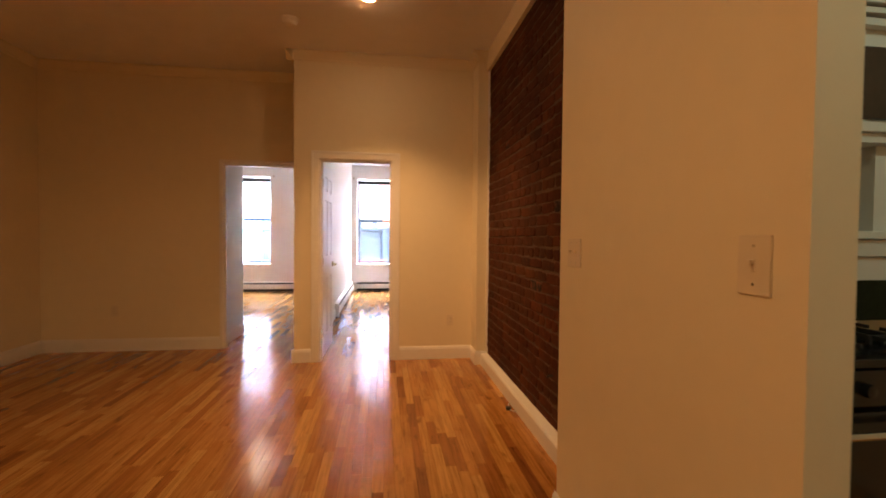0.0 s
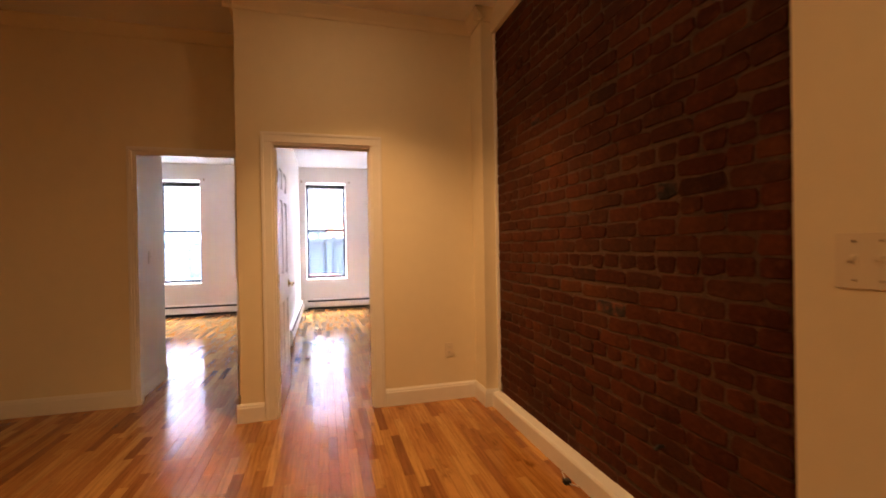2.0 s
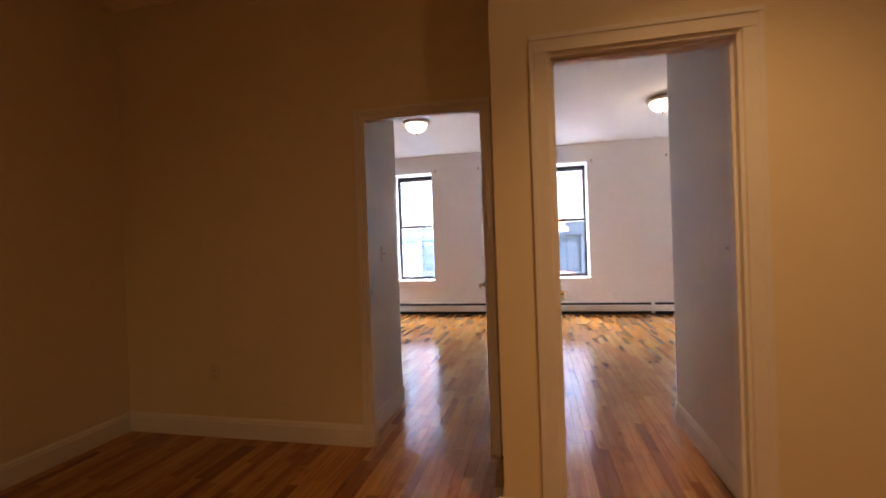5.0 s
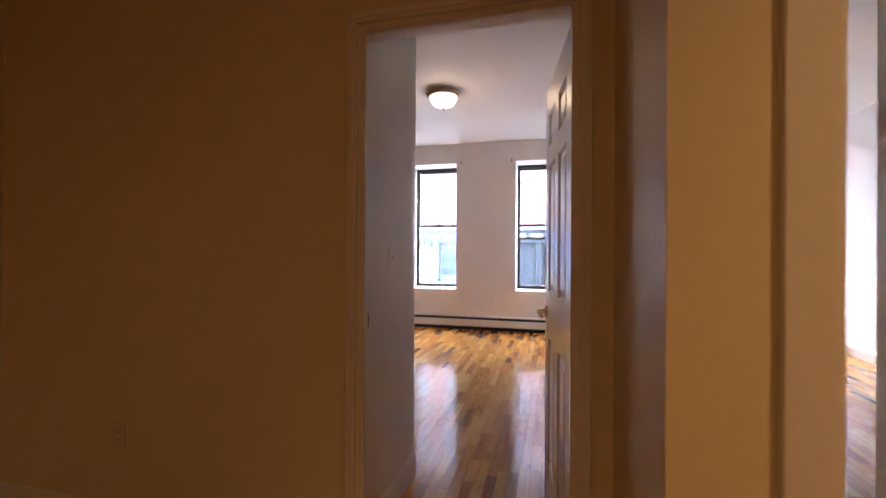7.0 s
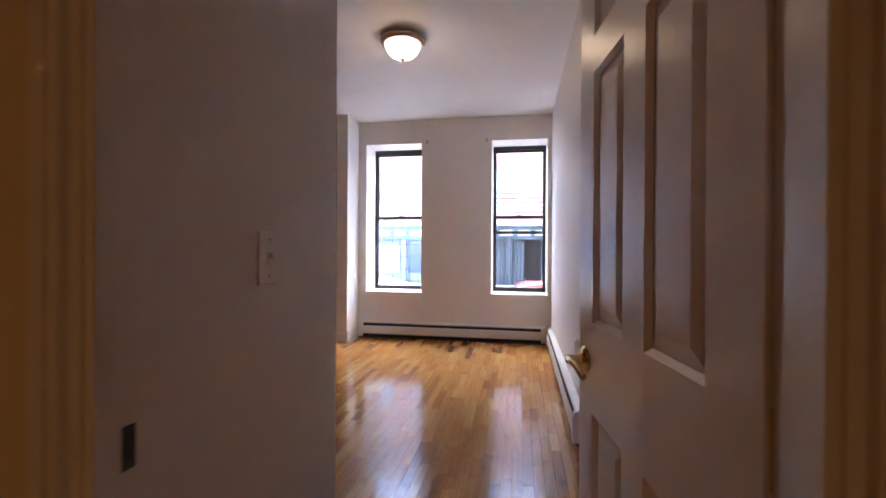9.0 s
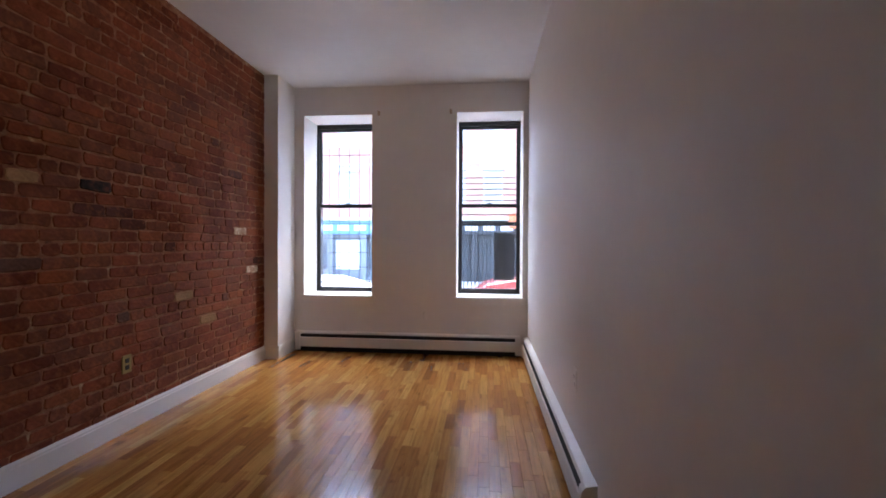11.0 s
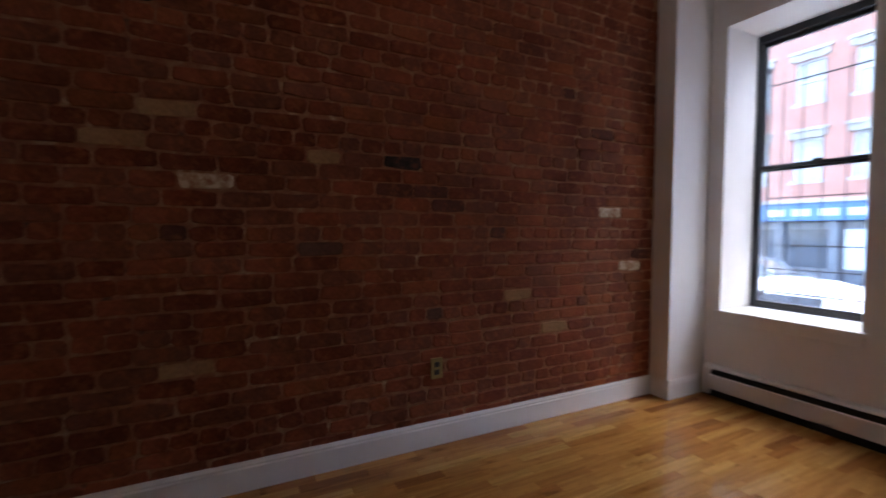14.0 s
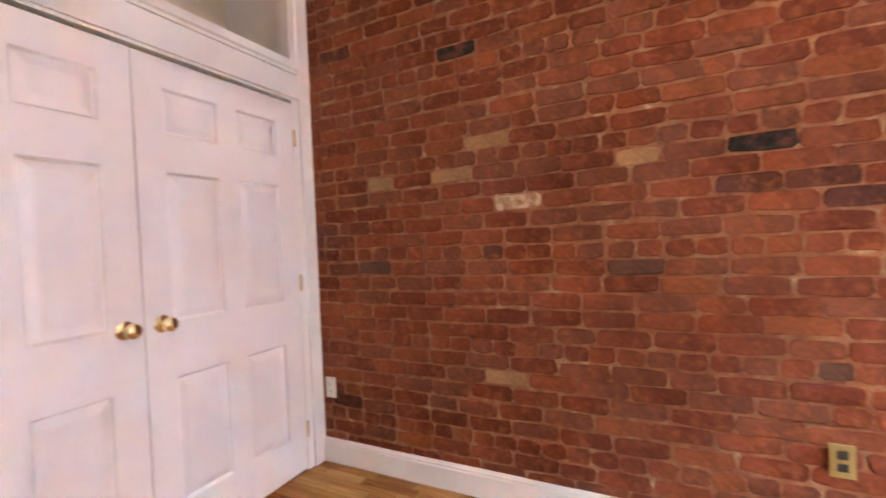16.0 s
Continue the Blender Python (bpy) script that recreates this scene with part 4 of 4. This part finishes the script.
def row_house(x0, w, cols, shop, sign, label):
    h = holder("row_house", label, "building", pose(0, 0, 0), "houses across the street")
    y, top = 29.0, 12.2
    bm = B()
    pitch = w / cols
    zs = [3.4 + 3.25 * k for k in range(3)]
    # piers and spandrels leave real window openings
    for c in range(cols + 1):
        a = x0 if c == 0 else x0 + (c - 0.5) * pitch + 0.525
        b = x0 + w if c == cols else x0 + (c + 0.5) * pitch - 0.525
        bx(bm, a, y, 2.6, b, y + 0.4, top)
    for c in range(cols):
        cx = x0 + (c + 0.5) * pitch
        zz = 2.6
        for z in zs:
            bx(bm, cx - 0.525, y, zz, cx + 0.525, y + 0.4, z)
            zz = z + 1.75
        bx(bm, cx - 0.525, y, zz, cx + 0.525, y + 0.4, top)
    part("wall", bm, FACADE, h)
    part("party_wall", boxes((x0, y + 0.4, G, x0 + w, y + 9, top - 0.3)), RED_F, h)
    part("roof_cornice", boxes((x0, y - 0.5, top, x0 + w, y + 9, top + 0.35), (x0, y - 0.3, top - 0.35, x0 + w, y, top), (x0, y - 0.7, top + 0.35, x0 + w, y + 0.3, top + 0.5)), STONE, h)
    for c in range(cols):
        for z in zs:
            far_window(h, x0 + (c + 0.5) * pitch, z, y + 0.12)
    part("shop_front", boxes((x0, y + 0.25, G, x0 + w, y + 0.4, 1.7)), shop, h)
    for k in range(5):
        px = x0 + (w - 0.3) * k / 4
        part("shop_pier", boxes((px, y - 0.05, G, px + 0.3, y + 0.25, 1.7)), shop if shop is SHADED_SHOP else SHOP, h)
        if k < 4:
            part("shop_window", boxes((px + 0.42, y + 0.18, G + 0.6, px + (w - 0.3) / 4 - 0.12, y + 0.25, 1.35)), PALE_SIGN if k == 2 and sign is BLUE_SIGN else shop if shop is SHADED_SHOP else DARKGLASS, h)
    part("sign_band", boxes((x0, y - 0.12, 1.7, x0 + w, y + 0.4, 2.45)), sign, h)
    for k in range(7):
        part("sign_bar", boxes((x0 + 0.7 + k * (w - 1.4) / 7, y - 0.14, 1.9, x0 + 0.7 + (k + 0.7) * (w - 1.4) / 7, y - 0.12, 2.2)), PALE_SIGN if sign is not PALE_SIGN else BLUE_SIGN, h)
    part("string_course", boxes((x0, y - 0.25, 2.45, x0 + w, y + 0.4, 2.6)), STONE, h)


houses = [(-46, SHOP, PALE_SIGN), (-38, SHOP, BLUE_SIGN), (-30, DARKGLASS, PALE_SIGN), (-22, SHOP, PALE_SIGN), (-14, SHOP, BLUE_SIGN), (-6, SHADED_SHOP, SHADED_SHOP), (2, ORANGE, PALE_SIGN), (10, SHOP, BLUE_SIGN), (18, SHOP, PALE_SIGN), (26, SHOP, BLUE_SIGN), (34, SHOP, PALE_SIGN)]
for hx, shop, sign in houses:
    row_house(hx + 0.01, 7.98, 4, shop, sign, "red brick row house with pale stone lintels above a shop front")
h = holder("shop_sign", "orange hanging shop sign across the street", "sign", pose(0.3, 28.4, 2.0))
part("board", boxes((-0.5, -0.04, 0, 0.5, 0.04, 0.8, 0.01)), ORANGE, h)
part("bracket", boxes((-0.03, 0.04, 0.6, 0.03, 0.6, 0.66)), IRON, h)


def car(x, y, paint, label):
    """A parked saloon along x."""
    h = holder("parked_car", label, "car", pose(x, y, G - 0.15), "cars along the kerb")
    low = [(-2.2, 0.35), (-2.22, 0.62), (-2.1, 0.82), (-1.3, 0.93), (1.15, 0.95), (1.95, 0.85), (2.2, 0.65), (2.22, 0.35)]
    top = [(-1.35, 0.92), (-0.75, 1.36), (-0.2, 1.45), (0.55, 1.43), (1.05, 1.30), (1.65, 0.9)]
    def shape(prof, wd, taper):
        bm = B()
        n = len(prof)
        sides = []
        for s_ in (-1, 1):
            sides.append([bm.verts.new((px, s_ * (wd - taper * max(0, pz - 0.9)), pz)) for px, pz in prof])
        for i in range(n):
            bm.faces.new((sides[0][i], sides[0][(i + 1) % n], sides[1][(i + 1) % n], sides[1][i]))
        bm.faces.new(sides[0][::-1])
        bm.faces.new(sides[1])
        bmesh.ops.bevel(bm, geom=bm.edges[:], offset=0.05, segments=3, affect="EDGES", profile=0.6)
        return bm
    part("body", shape(low, 0.88, 0.0), paint, h, "", True)
    cab = part("cabin", shape(top, 0.80, 0.35), paint, h, "", True)
    for s_ in (-1, 1):
        part("side_window", boxes((-0.85, s_ * 0.70 - 0.02, 0.98, -0.05, s_ * 0.70 + 0.02, 1.28), (0.05, s_ * 0.70 - 0.02, 0.98, 0.85, s_ * 0.70 + 0.02, 1.26)), DARKGLASS, cab)
    for wx in (-1.38, 1.38):
        for s_ in (-1, 1):
            wh = part("wheel", lathe(B(), [(0.2, -0.1), (0.3, -0.1), (0.32, -0.06), (0.32, 0.06), (0.3, 0.1), (0.2, 0.1)], Matrix.Translation((wx, s_ * 0.80, 0.32)) @ pose(0, 0, 0, 90), 24), RUBBER, h, "", True)
            part("rim", lathe(B(), [(0.02, 0.0), (0.2, 0.0), (0.19, 0.015), (0.02, 0.03)], Matrix.Translation((wx, s_ * 0.90, 0.32)) @ pose(0, 0, 0, -90 if s_ > 0 else 90), 20), CHROME, wh)
    for s_ in (-1, 1):
        part("headlight", boxes((2.12, s_ * 0.6 - 0.16, 0.62, 2.23, s_ * 0.6 + 0.16, 0.74, 0.02)), PALE_SIGN, h)
        part("tail_light", boxes((-2.23, s_ * 0.62 - 0.14, 0.66, -2.12, s_ * 0.62 + 0.14, 0.78, 0.02)), CAR_R, h)
    return h


car(-5.4, 15.3, CAR_W, "white parked saloon car at the near kerb")
car(-0.65, 15.3, CAR_R, "dark red parked saloon car at the near kerb")
car(5.6, 15.3, CAR_G, "grey parked saloon car at the near kerb")
car(-10.5, 23.2, CAR_G, "grey parked saloon car across the street")
car(5.0, 23.2, CAR_G, "grey parked saloon car across the street")

# ---- bricks ----
RNG = random.Random(7)


def brick_shape(length, height, rng):
    """Vertices and faces of a worn, rounded brick: front at +x, centred on its joint plane."""
    a, b, c = length / 2, height / 2, 0.011
    base = [(-a + c, -b), (0, -b), (a - c, -b), (a, -b + c), (a, b - c), (a - c, b), (0, b), (-a + c, b), (-a, b - c), (-a, -b + c)]
    base = [(u + rng.uniform(-0.006, 0.005), v + rng.uniform(-0.0055, 0.0045)) for u, v in base]
    n = len(base)
    vs = [(-0.008, u, v) for u, v in base]
    for u, v in base:
        vs.append((rng.uniform(0.0008, 0.0024), u, v))
    for u, v in base:
        k = rng.uniform(0.002, 0.0055)
        vs.append((0.0040 + rng.uniform(-0.0006, 0.0006), u * (1 - k / a), v * (1 - k / b)))
    vs.append((0.0043 + rng.uniform(-0.0006, 0.0006), rng.uniform(-0.02, 0.02), rng.uniform(-0.008, 0.008)))
    fs = [(2 * n + i, 2 * n + (i + 1) % n, 3 * n) for i in range(n)]
    for r0 in (0, n):
        fs += [(r0 + i, r0 + (i + 1) % n, r0 + n + (i + 1) % n, r0 + n + i) for i in range(n)]
    return vs, fs


def brick_wall(name, label, x, face, y0, y1, z0, z1, near, special, header_at, own, joined, mortar):
    """face is 1 when the bricks look to +x, else -1."""
    w = holder(name, label, "brick wall", pose(x, 0, 0), kind="structure")
    part("mortar", boxes((-0.03, y0, z0, 0.0, y1, z1) if face > 0 else (0.0, y0, z0, 0.03, y1, z1)), mortar, w, "rough mortar joints")
    kinds = {}
    for kind_, ln in (("stretcher", 0.203), ("header", 0.098), ("cut", 0.15)):
        kinds[kind_] = []
        for v in range(7):
            vs, fs = brick_shape(ln, 0.0615, RNG)
            kinds[kind_].append((vs, fs, ln))
    meshes = {}
    jv, jf = [], []
    pitch = 0.0735
    rowi, z = 0, z0 + pitch / 2
    placed = []
    base_row = round((header_at - z) / pitch) % 6
    while z + 0.03 < z1:
        header = rowi % 6 == base_row
        y = y0 - (0.1 if rowi % 2 else 0.0) - RNG.uniform(0, 0.03)
        while y < y1 - 0.02:
            kd = "header" if header or RNG.random() < 0.03 else ("cut" if RNG.random() < 0.10 else "stretcher")
            ln = {"stretcher": 0.203, "header": 0.098, "cut": 0.15}[kd] + RNG.uniform(-0.006, 0.006)
            a, b = max(y, y0 + 0.002), min(y + ln, y1 - 0.002)
            if b - a > 0.035:
                placed.append(((a + b) / 2, z + RNG.uniform(-0.003, 0.003) + 0.004 * math.sin(y * 2.1 + rowi), b - a, kd, RNG.randrange(7)))
            y += ln + RNG.uniform(0.006, 0.013)
        z += pitch
        rowi += 1
    odd = {}
    for sy, sz, m_ in special:
        i = min(range(len(placed)), key=lambda k: abs(placed[k][0] - sy) + 1.5 * abs(placed[k][1] - sz))
        odd[i] = m_
    count = 0
    for i, (cy, cz, ln, kd, v) in enumerate(placed):
        vs, fs, l0 = kinds[kd][v]
        tilt = RNG.uniform(-0.7, 0.7)
        out = RNG.uniform(-0.0018, 0.0028)
        if i in odd or (near[0] < cy < near[1] and near[2] < cz < near[3] and count < 300):
            count += 0 if i in odd else 1
            m_ = odd.get(i, own)
            key = (kd, v, m_.name)
            if key not in meshes:
                me = bpy.data.meshes.new("brick")
                me.from_pydata(vs, [], fs)
                me.materials.append(m_)
                meshes[key] = me
            ob = new("brick", meshes[key])
            ob.parent = w
            ob.matrix_basis = pose(out * face, cy, cz, tilt, 0, 0 if face > 0 else 180) @ Matrix.Diagonal((1, ln / l0, 1, 1))
        else:
            n = len(jv)
            c_, s_ = math.cos(radians(tilt)), math.sin(radians(tilt))
            for vx, vy, vz in vs:
                yy = vy * ln / l0
                jv.append((face * (vx + out), cy + (yy * c_ - vz * s_) * (1 if face > 0 else -1), cz + yy * s_ + vz * c_))
            jf += [tuple(n + k for k in f) for f in fs]
    me = bpy.data.meshes.new("far_bricks")
    me.from_pydata(jv, [], jf)
    me.materials.append(joined)
    ob = new("far_bricks", me)
    ob.parent = w
    tagged(ob, kind="stuff")
    bm = B()
    bm.from_mesh(me)
    bmesh.ops.recalc_face_normals(bm, faces=bm.faces[:])
    bm.to_mesh(me)
    bm.free()
    for me in meshes.values():
        bm = B()
        bm.from_mesh(me)
        bmesh.ops.recalc_face_normals(bm, faces=bm.faces[:])
        bm.to_mesh(me)
        bm.free()
    return w


ODD = [(8.127, 1.523, BRICK_BLACK), (7.716, 1.54, BRICK_TAN), (7.083, 1.402, BRICK_PALE), (7.021, 0.599, BRICK_TAN), (9.651, 0.941, BRICK_PALE), (9.565, 1.29, BRICK_PALE),
       (8.86, 0.80, BRICK_TAN), (9.08, 0.52, BRICK_TAN), (6.76, 1.555, BRICK_TAN), (6.37, 1.50, BRICK_TAN), (6.93, 1.71, BRICK_TAN), (6.815, 2.138, BRICK_BLACK), (8.206, 0.747, BRICK_BROWN),
       (6.31, 1.12, BRICK_BROWN), (7.66, 1.10, BRICK_BROWN)]
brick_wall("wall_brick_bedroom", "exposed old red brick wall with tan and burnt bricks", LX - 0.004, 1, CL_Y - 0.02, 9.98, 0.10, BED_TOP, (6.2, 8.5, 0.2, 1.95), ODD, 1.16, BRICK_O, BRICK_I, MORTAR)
ODD2 = [(3.6, 2.05, BRICK_BLACK), (2.9, 0.95, BRICK_BLACK), (2.5, 1.5, BRICK_BLACK)]
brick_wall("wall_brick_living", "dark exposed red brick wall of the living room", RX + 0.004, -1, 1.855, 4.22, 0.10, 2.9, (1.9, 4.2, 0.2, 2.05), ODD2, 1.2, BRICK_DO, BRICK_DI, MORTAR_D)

# ---- oak strips ----
def strip_shape(length, rng):
    a, b, c = 0.0284, length / 2 - 0.0002, 0.0005
    t = rng.uniform(-0.00009, 0.00009)
    vs = []
    for z, k in ((-0.011, 0.0), (-0.0008, 0.0), (0.0, c)):
        for u, v in ((-a, -b), (a, -b), (a, b), (-a, b)):
            vs.append((u - math.copysign(k, u), v - math.copysign(k, v), z + (t if u > 0 else -t)))
    fs = [(8, 9, 10, 11)]
    for r in (0, 4):
        for i in range(4):
            fs.append((r + i, r + (i + 1) % 4, r + 4 + (i + 1) % 4, r + 4 + i))
    return vs, fs


LENGTHS = [0.24, 0.32, 0.4, 0.52, 0.66, 0.85]
strips = {(ln, v): strip_shape(ln, RNG) for ln in LENGTHS for v in range(3)}
strip_meshes = {}
jv, jf = [], []
made = 0
for col in range(int((2.5 + 4.1) / 0.057) + 1):
    cx = -4.1 + 0.0285 + col * 0.057
    y = -2.25 - RNG.uniform(0, 0.8)
    while y < FAR:
        ln = RNG.choice(LENGTHS[:4] if y > 5.2 else LENGTHS[1:])
        vs, fs = strips[(ln, v := RNG.randrange(3))]
        cy = y + ln / 2
        own = made < 300 and ((-1.25 < cx < 0.55 and 0.9 < cy < 4.4) or (-2.5 < cx < -1.3 and 6.4 < cy < 8.4))
        if own:
            if (ln, v) not in strip_meshes:
                me = bpy.data.meshes.new("plank")
                me.from_pydata(vs, [], fs)
                me.materials.append(OAK_O)
                strip_meshes[(ln, v)] = me
            ob = new("plank", strip_meshes[(ln, v)])
            ob.parent = slab
            ob.location = (cx, cy, 0)
            made += 1
        else:
            n = len(jv)
            jv += [(vx + cx, vy + cy, vz) for vx, vy, vz in vs]
            jf += [tuple(n + k for k in f) for f in fs]
        y += ln
me = bpy.data.meshes.new("far_planks")
me.from_pydata(jv, [], jf)
me.materials.append(OAK_I)
ob = new("far_planks", me)
ob.parent = slab
tagged(ob, kind="stuff")
